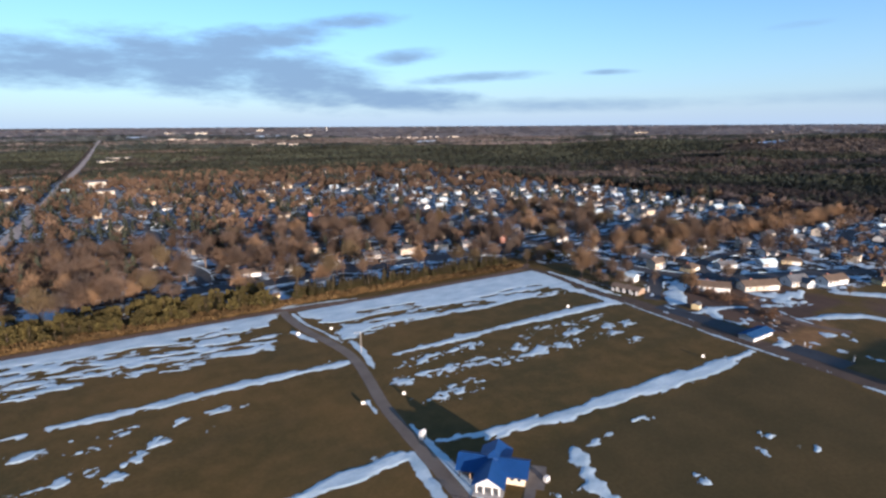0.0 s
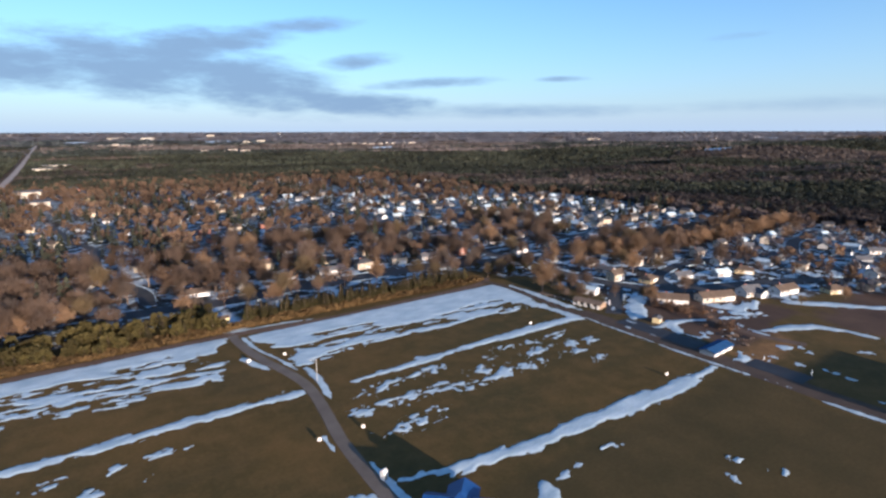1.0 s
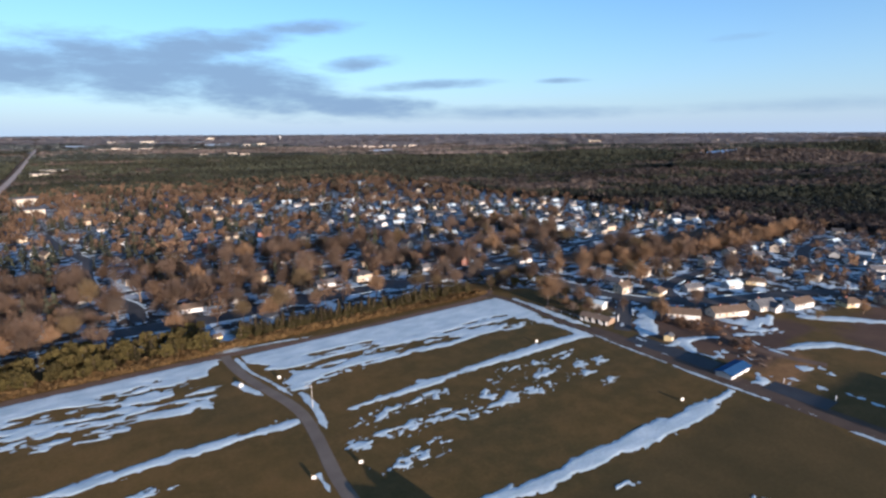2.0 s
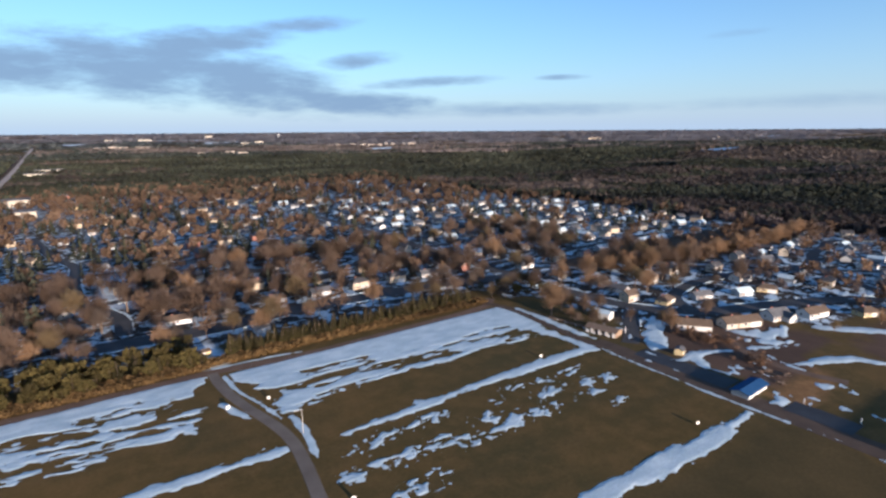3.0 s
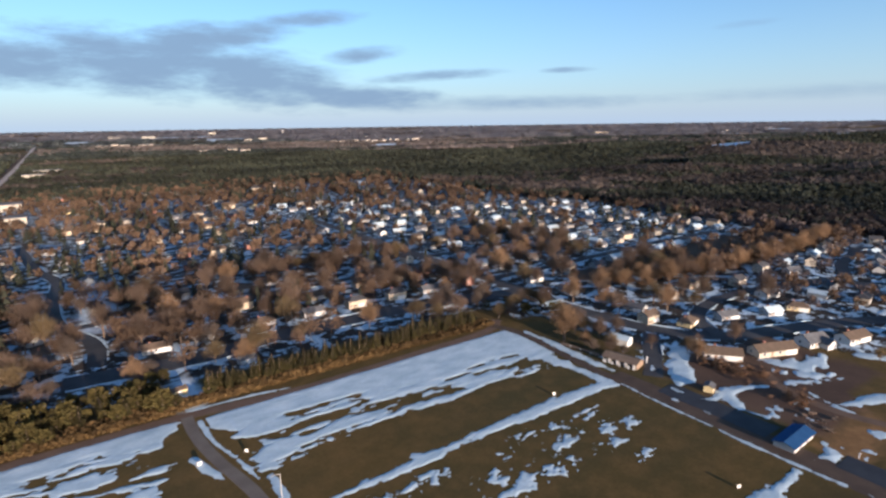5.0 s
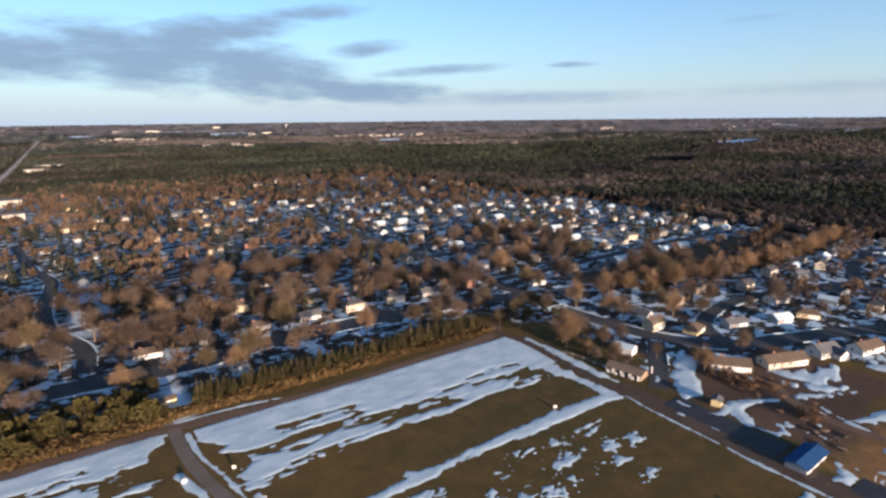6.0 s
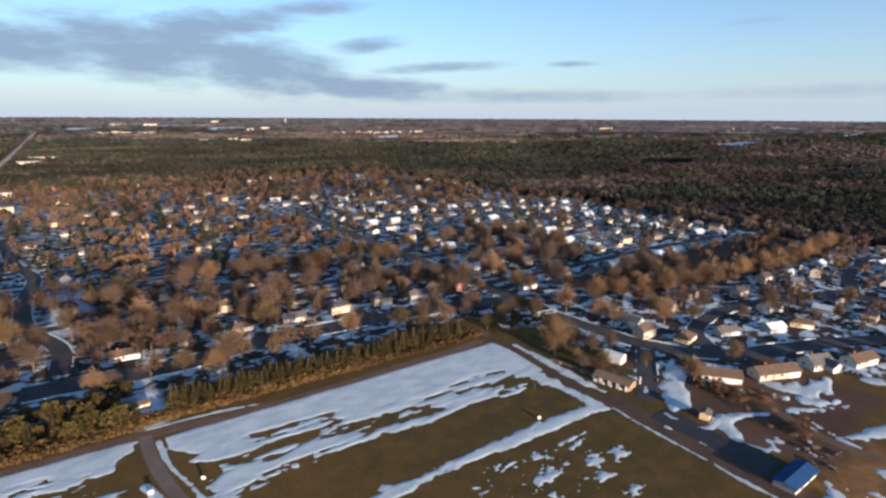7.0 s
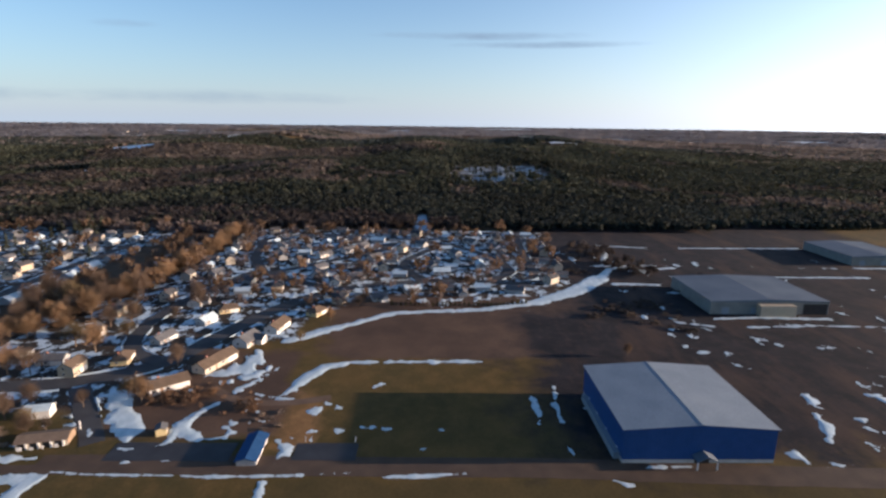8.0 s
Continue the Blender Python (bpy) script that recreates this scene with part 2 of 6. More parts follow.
def ground_material():
    m = bpy.data.materials.new("winter_ground")
    m.use_nodes = True
    n, l = m.node_tree.nodes, m.node_tree.links
    shader = n["Principled BSDF"]
    shader.inputs["Roughness"].default_value = 0.95
    shader.inputs["Specular IOR Level"].default_value = 0.1
    where = n.new("ShaderNodeTexCoord")

    def noise_at(scale, detail=6, rough=0.55, stretch=None):
        t = n.new("ShaderNodeTexNoise")
        t.inputs["Scale"].default_value, t.inputs["Detail"].default_value, t.inputs["Roughness"].default_value = scale, detail, rough
        source = where.outputs["Object"]
        if stretch:
            mp = n.new("ShaderNodeMapping")
            mp.inputs["Scale"].default_value = stretch
            l.new(source, mp.inputs[0])
            source = mp.outputs[0]
        l.new(source, t.inputs["Vector"])
        return t.outputs["Fac"]

    def between(value, low, high):
        r = n.new("ShaderNodeMapRange")
        r.inputs["From Min"].default_value, r.inputs["From Max"].default_value = low, high
        l.new(value, r.inputs["Value"])
        return r.outputs[0]

    def mixed(factor, a, b):
        x = n.new("ShaderNodeMix")
        x.data_type = "RGBA"
        l.new(factor, x.inputs["Factor"])
        for slot, v in (("A", a), ("B", b)):
            if isinstance(v, tuple):
                x.inputs[slot].default_value = (*v, 1)
            else:
                l.new(v, x.inputs[slot])
        return x.outputs["Result"]

    def stored(name):
        a = n.new("ShaderNodeAttribute")
        a.attribute_name = name
        return a.outputs["Fac"]

    def calc(op, a, b):
        x = n.new("ShaderNodeMath")
        x.operation = op
        for k, v in enumerate((a, b)):
            if isinstance(v, (int, float)):
                x.inputs[k].default_value = v
            else:
                l.new(v, x.inputs[k])
        return x.outputs[0]

    mown = mixed(between(noise_at(0.02, 6), 0.36, 0.64), GRASS_A, GRASS_B)
    mown = mixed(between(noise_at(0.009, 4), 0.4, 0.6), mown, GRASS_D)
    mown = mixed(calc("MULTIPLY", between(noise_at(0.16, 8, 0.62), 0.42, 0.75), 0.55), mown, GRASS_C)
    mown = mixed(calc("MULTIPLY", between(noise_at(0.07, 8, 0.6, (0.3, 1, 1)), 0.5, 0.72), 0.35), mown, (0.05, 0.043, 0.02))
    litter = mixed(between(noise_at(0.05, 8), 0.35, 0.65), (0.05, 0.034, 0.023), (0.095, 0.066, 0.044))
    yard = mixed(between(noise_at(0.06, 6), 0.4, 0.6), (0.028, 0.026, 0.023), (0.05, 0.038, 0.029))
    snow_spots = between(noise_at(0.13, 9, 0.64, (1, 1.3, 1)), 0.508, 0.548)
    yard = mixed(snow_spots, yard, (0.43, 0.525, 0.59))
    wood_snow = between(noise_at(0.02, 8, 0.6), 0.64, 0.68)
    wood = mixed(wood_snow, litter, (0.5, 0.57, 0.63))
    bare = mixed(between(noise_at(0.08, 9, 0.62), 0.38, 0.62), (0.012, 0.0125, 0.0155), (0.024, 0.0215, 0.024))
    bare = mixed(calc("MULTIPLY", between(noise_at(0.24, 8, 0.65), 0.5, 0.7), 0.5), bare, (0.052, 0.037, 0.032))
    edge = noise_at(0.05, 8, 0.65)

    def zone(name):
        return between(calc("ADD", stored(name), calc("MULTIPLY", calc("SUBTRACT", edge, 0.5), 1.3)), 0.3, 0.7)

    bare = mixed(calc("MULTIPLY", between(noise_at(0.03, 7, 0.6, (0.5, 1.6, 1)), 0.5, 0.64), 0.65), bare, (0.068, 0.043, 0.031))
    mown = mixed(calc("MULTIPLY", zone("dark_grass"), 0.75), mown, mixed(between(noise_at(0.06, 7), 0.35, 0.65), (0.046, 0.038, 0.016), (0.072, 0.053, 0.022)))
    colour = mixed(zone("yard"), mown, yard)
    colour = mixed(zone("wood"), colour, wood)
    colour = mixed(zone("red_grass"), colour, mixed(between(noise_at(0.045, 7), 0.35, 0.65), (0.062, 0.041, 0.03), (0.1, 0.064, 0.043)))
    colour = mixed(zone("bare"), colour, bare)
    colour = mixed(zone("sand"), colour, mixed(between(noise_at(0.2, 7), 0.35, 0.65), (0.15, 0.085, 0.035), (0.23, 0.13, 0.055)))
    colour = mixed(zone("open_snow"), colour, (0.51, 0.59, 0.65))
    grain = between(noise_at(1.1, 6, 0.65), 0.2, 0.8)
    g = n.new("ShaderNodeMapRange")
    g.inputs["To Min"].default_value, g.inputs["To Max"].default_value = 0.8, 1.2
    l.new(grain, g.inputs["Value"])
    s = n.new("ShaderNodeVectorMath")
    s.operation = "SCALE"
    l.new(colour, s.inputs[0])
    l.new(g.outputs[0], s.inputs["Scale"])
    l.new(s.outputs[0], shader.inputs["Base Color"])
    b = n.new("ShaderNodeBump")
    b.inputs["Strength"].default_value, b.inputs["Distance"].default_value = 0.3, 0.15
    l.new(noise_at(1.4, 5), b.inputs["Height"])
    l.new(b.outputs[0], shader.inputs["Normal"])
    return m


GRASS_A, GRASS_B, GRASS_C, GRASS_D = (0.072, 0.051, 0.0165), (0.118, 0.073, 0.023), (0.142, 0.084, 0.031), (0.056, 0.046, 0.0175)
GROUND = ground_material()


# ---- building helpers ----
def part(name, bm, mat, parent=None, label=""):
    bmesh.ops.recalc_face_normals(bm, faces=bm.faces[:])
    me = bpy.data.meshes.new(name)
    bm.to_mesh(me)
    bm.free()
    me.materials.append(mat)
    ob = new(name, me)
    if parent:
        ob.parent = parent
    if label:
        tagged(ob, label)
    return ob


def empty(name, label, category, group="", m=None):
    ob = tagged(new(name), label, category, group)
    if m is not None:
        ob.matrix_basis = m
    return ob


def box(bm, x0, x1, y0, y1, z0, z1):
    v = [bm.verts.new((x, y, z)) for z in (z0, z1) for y in (y0, y1) for x in (x0, x1)]
    for f in ((0, 2, 3, 1), (4, 5, 7, 6), (0, 1, 5, 4), (2, 6, 7, 3), (0, 4, 6, 2), (1, 3, 7, 5)):
        bm.faces.new([v[i] for i in f])
    return v


def boxed(*size):
    bm = bmesh.new()
    box(bm, *size)
    return bm


def turned(bm, degrees, at=(0, 0, 0)):
    bmesh.ops.transform(bm, matrix=pose(*at, 0, 0, degrees), verts=bm.verts[:])
    return bm


def tube(bm, start, end, r0, r1, sides=6):
    start, end = Vector(start), Vector(end)
    q = (end - start).to_track_quat("Z", "Y")
    rings = []
    for at, r in ((start, r0), (end, r1)):
        rings.append([bm.verts.new(at + q @ Vector((math.cos(6.2832 * k / sides) * r, math.sin(6.2832 * k / sides) * r, 0))) for k in range(sides)])
    for k in range(sides):
        j = (k + 1) % sides
        bm.faces.new((rings[0][k], rings[0][j], rings[1][j], rings[1][k]))
    bm.faces.new(rings[1])
    bm.faces.new(rings[0][::-1])


def mesh_of(name, verts, faces, mat, tint=None):
    """A mesh from arrays of corners and triangles, with a tint stored at each corner."""
    me = bpy.data.meshes.new(name)
    me.vertices.add(len(verts))
    me.vertices.foreach_set("co", np.asarray(verts, np.float32).ravel())
    me.loops.add(faces.size)
    me.loops.foreach_set("vertex_index", np.asarray(faces, np.int32).ravel())
    me.polygons.add(len(faces))
    me.polygons.foreach_set("loop_start", np.arange(0, faces.size, faces.shape[1], dtype=np.int32))
    if tint is not None:
        me.attributes.new("tint", "FLOAT", "POINT").data.foreach_set("value", np.asarray(tint, np.float32))
    me.update(calc_edges=True)
    me.materials.append(mat)
    return new(name, me)


# ---- lie of the land ----
def smooth_step(x):
    x = np.clip(x, 0, 1)
    return x * x * (3 - 2 * x)


# middle x, y, half length, half width, height
HILLS = [(720, -120, 330, 330, 6), (1150, -520, 420, 420, 10), (1000, 330, 380, 380, 6), (1700, 100, 600, 600, 9), (1500, 900, 500, 500, 8), (2300, -700, 700, 700, 12),
         (820, 70, 330, 85, 8), (900, -330, 330, 90, 11), (1250, -130, 420, 110, 20), (1350, 330, 420, 100, 15), (640, 330, 240, 80, 8), (1500, -500, 500, 130, 22), (900, 800, 420, 110, 11), (1900, 300, 600, 140, 22),
         (1160, 490, 190, 110, 15), (760, -70, 90, 300, 7), (1080, 120, 110, 340, 9), (1020, -420, 120, 280, 10), (1600, -200, 160, 420, 12), (2100, 500, 220, 600, 12)]


def land(x, y):
    """Height of the ground: level round the fields and the town, hills to the east, a slow rise to the horizon."""
    x, y = np.asarray(x, float), np.asarray(y, float)
    far = np.hypot(x + 140, y + 170)
    z = 58 * np.clip((far - 900) / 3700, 0, 1.3) ** 1.25
    level = smooth_step((np.maximum(x - 330, 0) + np.maximum(y - 700, 0)) / 250)
    for hx, hy, long, wide, h in HILLS:
        z = z + level * h * np.exp(-((x - hx) / long) ** 2 - ((y - hy) / wide) ** 2)
    return z


def axis_steps(low, high, step, reach):
    inner = list(np.arange(low, high + 0.1, step))
    grow, s = [], step
    at = high
    while at < reach:
        s = min(s * 1.15, 60)
        at = min(at + s, reach)
        grow.append(at)
    back, s, at = [], step, low
    while at > -reach:
        s = min(s * 1.15, 60)
        at = max(at - s, -reach)
        back.append(at)
    return np.array(back[::-1] + inner + grow)


def box_zone(x, y, x0, x1, y0, y1, soft):
    return np.clip(np.minimum(np.minimum(x - x0, x1 - x), np.minimum(y - y0, y1 - y)) / soft + 0.5, 0, 1)


# clearings in the far woods: x0, x1, y0, y1, snowy or not
field_rng = random.Random(23)
FAR_FIELDS = []
for _ in range(60):
    far_off, way = field_rng.uniform(1200, 4200), radians(field_rng.uniform(-16, 136))
    fx, fy = -140 + far_off * math.sin(way), -170 + far_off * math.cos(way)
    half_x, half_y = field_rng.uniform(40, 90) * far_off / 1600, field_rng.uniform(25, 70) * far_off / 1600
    FAR_FIELDS.append((fx - half_x, fx + half_x, fy - half_y, fy + half_y, field_rng.random() < 0.45))


def build_ground():
    xs, ys = axis_steps(-300, 500, 8, 4700), axis_steps(-480, 720, 8, 4700)
    gx, gy = np.meshgrid(xs, ys)
    far = np.hypot(gx + 140, gy + 170)
    keep_in = np.minimum(1, 4650 / np.maximum(far, 1))
    gx, gy = -140 + (gx + 140) * keep_in, -170 + (gy + 170) * keep_in
    gz = land(gx, gy)
    nx, ny = len(xs), len(ys)
    idx = np.arange(nx * ny).reshape(ny, nx)
    faces = np.stack([idx[:-1, :-1], idx[:-1, 1:], idx[1:, 1:], idx[1:, :-1]], -1).reshape(-1, 4)
    x, y = gx.ravel(), gy.ravel()
    ob = mesh_of("ground", np.stack([x, y, gz.ravel()], 1), faces, GROUND)
    yard = np.maximum.reduce([box_zone(x, y, -900, 335, 27, 700, 12), box_zone(x, y, 30, 330, -62, 60, 8), box_zone(x, y, 88, 330, -100, 0, 8), box_zone(x, y, 46, 140, -80, -40, 6), box_zone(x, y, 15, 60, 4, 40, 5), box_zone(x, y, 128, 330, -225, 0, 8), box_zone(x, y, 178, 330, -252, -200, 8)])
    wood = np.maximum(np.clip((x - 328) / 20, 0, 1) * (y > -430), np.clip((y - 690) / 30, 0, 1))
    wood = np.maximum(wood, np.clip((x - 430) / 20, 0, 1))
    wood = np.maximum(wood, box_zone(x, y, 84, 322, 16, 46, 8))
    bare = np.maximum(box_zone(x, y, 6, 130, -470, -192, 60), box_zone(x, y, 85, 480, -500, -222, 60))
    snow = np.maximum.reduce([box_zone(x, y, 1030, 1290, 430, 545, 50), box_zone(x, y, 1700, 2200, 450, 620, 70), 0.45 * box_zone(x, y, 610, 790, -330, -190, 30), box_zone(x, y, 640, 700, 330, 430, 20)])
    # snowy front gardens along the western street
    snow = np.maximum(snow, 0.52 * box_zone(x, y, -147, -124, 95, 205, 8))
    # a snowy drive between the pines, and a snowy yard behind the thicket
    snow = np.maximum.reduce([snow, box_zone(x, y, -123, -114, 7, 32, 3), box_zone(x, y, -204, -190, 38, 56, 5)])
    # cut through the woods
    snow = np.maximum(snow, box_zone(x, y, 330, 405, -153, -144, 6))
    for x0, x1, y0, y1, snowy in FAR_FIELDS:
        field = box_zone(x, y, x0, x1, y0, y1, 60)
        wood = np.minimum(wood, 1 - field)
        snow = np.maximum(snow, field * snowy)
    red = np.maximum(np.maximum(box_zone(x, y, 18, 48, -113, -62, 6), box_zone(x, y, 40, 78, -108, -70, 8)), box_zone(x, y, 80, 135, -205, -112, 14))
    red = np.maximum(red, np.maximum(box_zone(x, y, 190, 300, -425, -300, 30), box_zone(x, y, 71, 150, -330, -118, 10)))
    for name, values in (("sand", np.maximum(box_zone(x, y, 12, 36, -122.5, -114, 5), 0.7 * box_zone(x, y, 8, 44, -126, -112, 8))), ("dark_grass", box_zone(x, y, -104, -2, -330, -121, 9)), ("red_grass", red), ("yard", yard), ("wood", wood), ("bare", bare), ("open_snow", snow)):
        ob.data.attributes.new(name, "FLOAT", "POINT").data.foreach_set("value", values.astype(np.float32))
    for p in ob.data.polygons:
        p.use_smooth = True
    return tagged(ob, "brown winter grass, yards and leaf litter with snow patches", "ground", kind="structure")


build_ground()


# ---- roads ----
def smooth_line(points, step=3.0):
    """A curve through the points, evenly stepped."""
    p = [Vector((*q, 0)) for q in points]
    p = [2 * p[0] - p[1]] + p + [2 * p[-1] - p[-2]]
    out = []
    for a, b, c, d in zip(p, p[1:], p[2:], p[3:]):
        n = max(2, int((c - b).length / step))
        for k in range(n):
            t = k / n
            out.append(0.5 * (2 * b + (c - a) * t + (2 * a - 5 * b + 4 * c - d) * t * t + (3 * b - a - 3 * c + d) * t**3))
    out.append(p[-2])
    return out


def ribbon(name, points, width, mat, lift, label, category="road", ragged=0.25):
    line = smooth_line(points)
    bm = bmesh.new()
    rows = []
    for i, p in enumerate(line):
        way = (line[min(i + 1, len(line) - 1)] - line[max(i - 1, 0)]).normalized()
        side = Vector((-way.y, way.x, 0))
        row = []
        for k, s in enumerate((-0.5, -0.47, -0.2, 0.2, 0.47, 0.5)):
            wob = ragged * noise.noise(p * 0.17 + Vector((k * 9.1, 0, 0))) if abs(s) > 0.4 else 0
            q = p + side * (s * width + math.copysign(wob, s))
            edge_z = -0.06 if abs(s) == 0.5 else lift
            row.append(bm.verts.new((q.x, q.y, float(land(q.x, q.y)) + edge_z)))
        rows.append(row)
    for a, b in zip(rows, rows[1:]):
        for k in range(5):
            bm.faces.new((a[k], a[k + 1], b[k + 1], b[k]))
    return tagged(part(name, bm, mat), label, category, kind="structure")


PARK_LINE = [(-120, 2), (-119.8, -12), (-117.5, -28), (-114.2, -43), (-113.3, -55), (-115.2, -70), (-117.8, -85), (-118.9, -100), (-119.5, -113), (-120.3, -124), (-122.5, -150), (-127, -190), (-134, -235), (-140, -290), (-142, -350)]
FIELD_ROAD = [(1, 7), (4.2, -3), (5.4, -12), (5.2, -18), (4.2, -24.4), (2.6, -40), (1.8, -50), (2.8, -60)]
E_LINE = [(3.9, -55), (4.2, -64), (4.2, -80), (3.6, -108), (3.0, -150), (2.5, -190), (0, -230), (-3, -300)]
TOWN_STREETS = [
    ([(45, 320), (47, 45), (45, 14), (47, -12), (51, -36), (66, -58), (92, -69), (120, -80), (146, -95), (166, -120), (176, -152), (176, -190), (168, -215)], 9),
    ([(47, -40), (33, -50), (21, -59), (13.5, -64)], 6.4),
    ([(-150, 50), (-104, 46), (-80, 50), (-45, 49), (-18, 47), (15, 42), (44, 34)], 12),
    ([(-139, 60), (-139, 87), (-150, 120), (-152, 161), (-149, 205), (-160, 250), (-170, 330)], 6.4),
    ([(-150, 112), (-90, 112), (-20, 110), (47, 112)], 6.6),
    ([(-152, 176), (-80, 174), (-10, 172), (47, 172)], 6.6),
    ([(-152, 240), (-70, 238), (0, 240), (47, 238)], 6.6),
    ]
NORTH_STREETS = [
    ([(-160, 310), (-60, 306), (60, 318), (180, 300)], 6.6),
    ([(-170, 390), (-60, 384), (60, 392), (180, 380)], 6.6),
]
EAST_STREETS = [
    ([(48, 62), (100, 60), (180, 62), (270, 58)], 6.6),
    ([(48, 128), (120, 122), (200, 126), (280, 120)], 6.6),
    ([(48, 196), (130, 188), (210, 192), (285, 186)], 6.6),
    ([(50, 258), (130, 254), (210, 256), (270, 250)], 6.6),
    ([(157, -108), (190, -62), (210, -50), (231, -41), (262, -36), (288, -32), (305, -60), (300, -110), (280, -160), (240, -195), (200, -205), (176, -190)], 6.6),
    ([(66, -58), (80, -40), (110, -33), (150, -38), (190, -50)], 6.4),
    ([(190, -62), (215, -85), (250, -120), (280, -130)], 6.4),
    ([(176, -152), (215, -140), (245, -150), (270, -165)], 6.4),
    ([(182, -207), (190, -218), (230, -220), (300, -224)], 5.6),
]
HIGHWAY = [
    ([(-232, 208), (-228, 350), (-225, 489), (-218, 800), (-209, 1115), (-195, 1800), (-184, 2400)], 9),
]
STREETS = TOWN_STREETS + NORTH_STREETS + EAST_STREETS + HIGHWAY
ribbon("road", PARK_LINE, 3.3, PARK_ROAD, 0.05, "narrow grey park road curving through the brown fields", ragged=0.3)
ribbon("road", FIELD_ROAD, 3.8, GRAVEL, 0.045, "narrow dark gravel road between snowy verges", ragged=0.4)
ribbon("road", E_LINE, 8.5, GRAVEL, 0.04, "wide brown gravel road along the edge of the field", ragged=0.8)
ribbon("road", [(-260, 3.5), (-150, 3.2), (-119, 2.6), (-86, -1.2), (-45, -0.2), (-5, 2), (8, 10)], 4.2, DIRT_ROAD, 0.03, "reddish dirt lane along the row of pines", ragged=0.5)
for number, (line, width) in enumerate(STREETS):
    last = number == len(STREETS) - 1
    ribbon("street", line, width, PALE_ROAD if last else ASPHALT, 0.06 + 0.012 * number, "pale straight highway running through far woods" if last else "dark asphalt street between snowy front yards", "street")
ribbon("road", [(47, -84), (42, -90), (37, -99), (37, -113), (40, -125)], 3.6, DIRT_ROAD, 0.05, "tan dirt track behind the blue-roofed shed", ragged=0.5)


# ---- snow lying on the fields ----
def segment_distance(x, y, points):
    """Signed margin inside a band: points of (x, y, half width)."""
    best = np.full(x.shape, -9.0)
    for (ax, ay, ar), (bx, by, br) in zip(points, points[1:]):
        dx, dy = bx - ax, by - ay
        t = np.clip(((x - ax) * dx + (y - ay) * dy) / (dx * dx + dy * dy), 0, 1)
        r = ar + (br - ar) * t
        best = np.maximum(best, r - np.hypot(x - ax - t * dx, y - ay - t * dy))
    return best


def value_noise(x, y, sx, sy, seed, octaves=4):
    """Smooth noise in about -1..1, with its own size along x and y."""
    rng = np.random.RandomState(seed)
    total, amp, norm = np.zeros(x.shape), 1.0, 0.0
    for o in range(octaves):
        table = rng.uniform(-1, 1, (256, 256))
        u, v = x / sx * 2**o + 500.3, y / sy * 2**o + 500.7
        i, j = np.floor(u).astype(int), np.floor(v).astype(int)
        fu, fv = u - i, v - j
        fu, fv = fu * fu * (3 - 2 * fu), fv * fv * (3 - 2 * fv)
        a, b, c, d = table[i % 256, j % 256], table[(i + 1) % 256, j % 256], table[i % 256, (j + 1) % 256], table[(i + 1) % 256, (j + 1) % 256]
        total += amp * (a * (1 - fu) * (1 - fv) + b * fu * (1 - fv) + c * (1 - fu) * fv + d * fu * fv)
        norm += amp
        amp *= 0.55
    return total / norm * 1.5


def snow_sheet(label, x0, x1, y0, y1, step, margin, thick=0.12):
    """A sheet whose surface dips under the ground wherever margin(x, y) < 0."""
    xs, ys = np.arange(x0, x1, step), np.arange(y0, y1, step)
    gx, gy = np.meshgrid(xs, ys)
    m = margin(gx, gy)
    h = np.clip(m * 0.13, -0.25, thick) + 0.03 * value_noise(gx, gy, 3.0, 3.0, 77) * (m > 0.3)
    z = land(gx, gy) + h
    idx = np.arange(gx.size).reshape(gx.shape)
    faces = np.stack([idx[:-1, :-1], idx[:-1, 1:], idx[1:, 1:], idx[1:, :-1]], -1).reshape(-1, 4)
    up = (h.ravel() > 0.0)[faces].any(1)
    faces = faces[up]
    used = np.unique(faces)
    remap = np.zeros(gx.size, int)
    remap[used] = np.arange(len(used))
    verts = np.stack([gx.ravel(), gy.ravel(), z.ravel()], 1)[used]
    ob = mesh_of("snow", verts, remap[faces], SNOW)
    for p in ob.data.polygons:
        p.use_smooth = True
    return tagged(ob, label, "snow", kind="stuff")


def blobs(x, y, spots):
    best = np.full(x.shape, -9.0)
    for cx, cy, a, b in spots:
        best = np.maximum(best, (1 - np.hypot((x - cx) / a, (y - cy) / b)) * b)
    return best


PATCHES = [
    (-96, -66.7, 4.5, 1.5), (-88, -64.7, 4, 1.4), (-103, -67.2, 1.8, 1), (-99.7, -75, 2.6, 2), (-97.2, -88.4, 6.4, 2.2), (-92, -76.6, 5, 1.7), (-82.6, -74.5, 4.5, 1.5),
    (-77, -64.2, 3.2, 2), (-65.6, -74, 3, 2), (-76.4, -78.1, 3.5, 1.1), (-69.9, -81.3, 5, 1.1), (-59.3, -79.3, 3, 2.6), (-50.7, -80.3, 4.5, 1.8),
    (-44.7, -81, 2.4, 1.6), (-45.8, -65, 2.6, 1.4), (-36, -67.2, 3.2, 1.7), (-39.4, -73, 6.5, 1.9), (-26.2, -66.3, 4.5, 1.4), (-23.6, -75.5, 2.6, 1.8),
    (-17.8, -77.4, 2.4, 2.2), (-28.7, -80.7, 4.5, 1.3), (-25.5, -89.3, 2, 0.8), (-56, -68.8, 2, 1.2), (-106.6, -76.4, 2.6, 2.2),
]


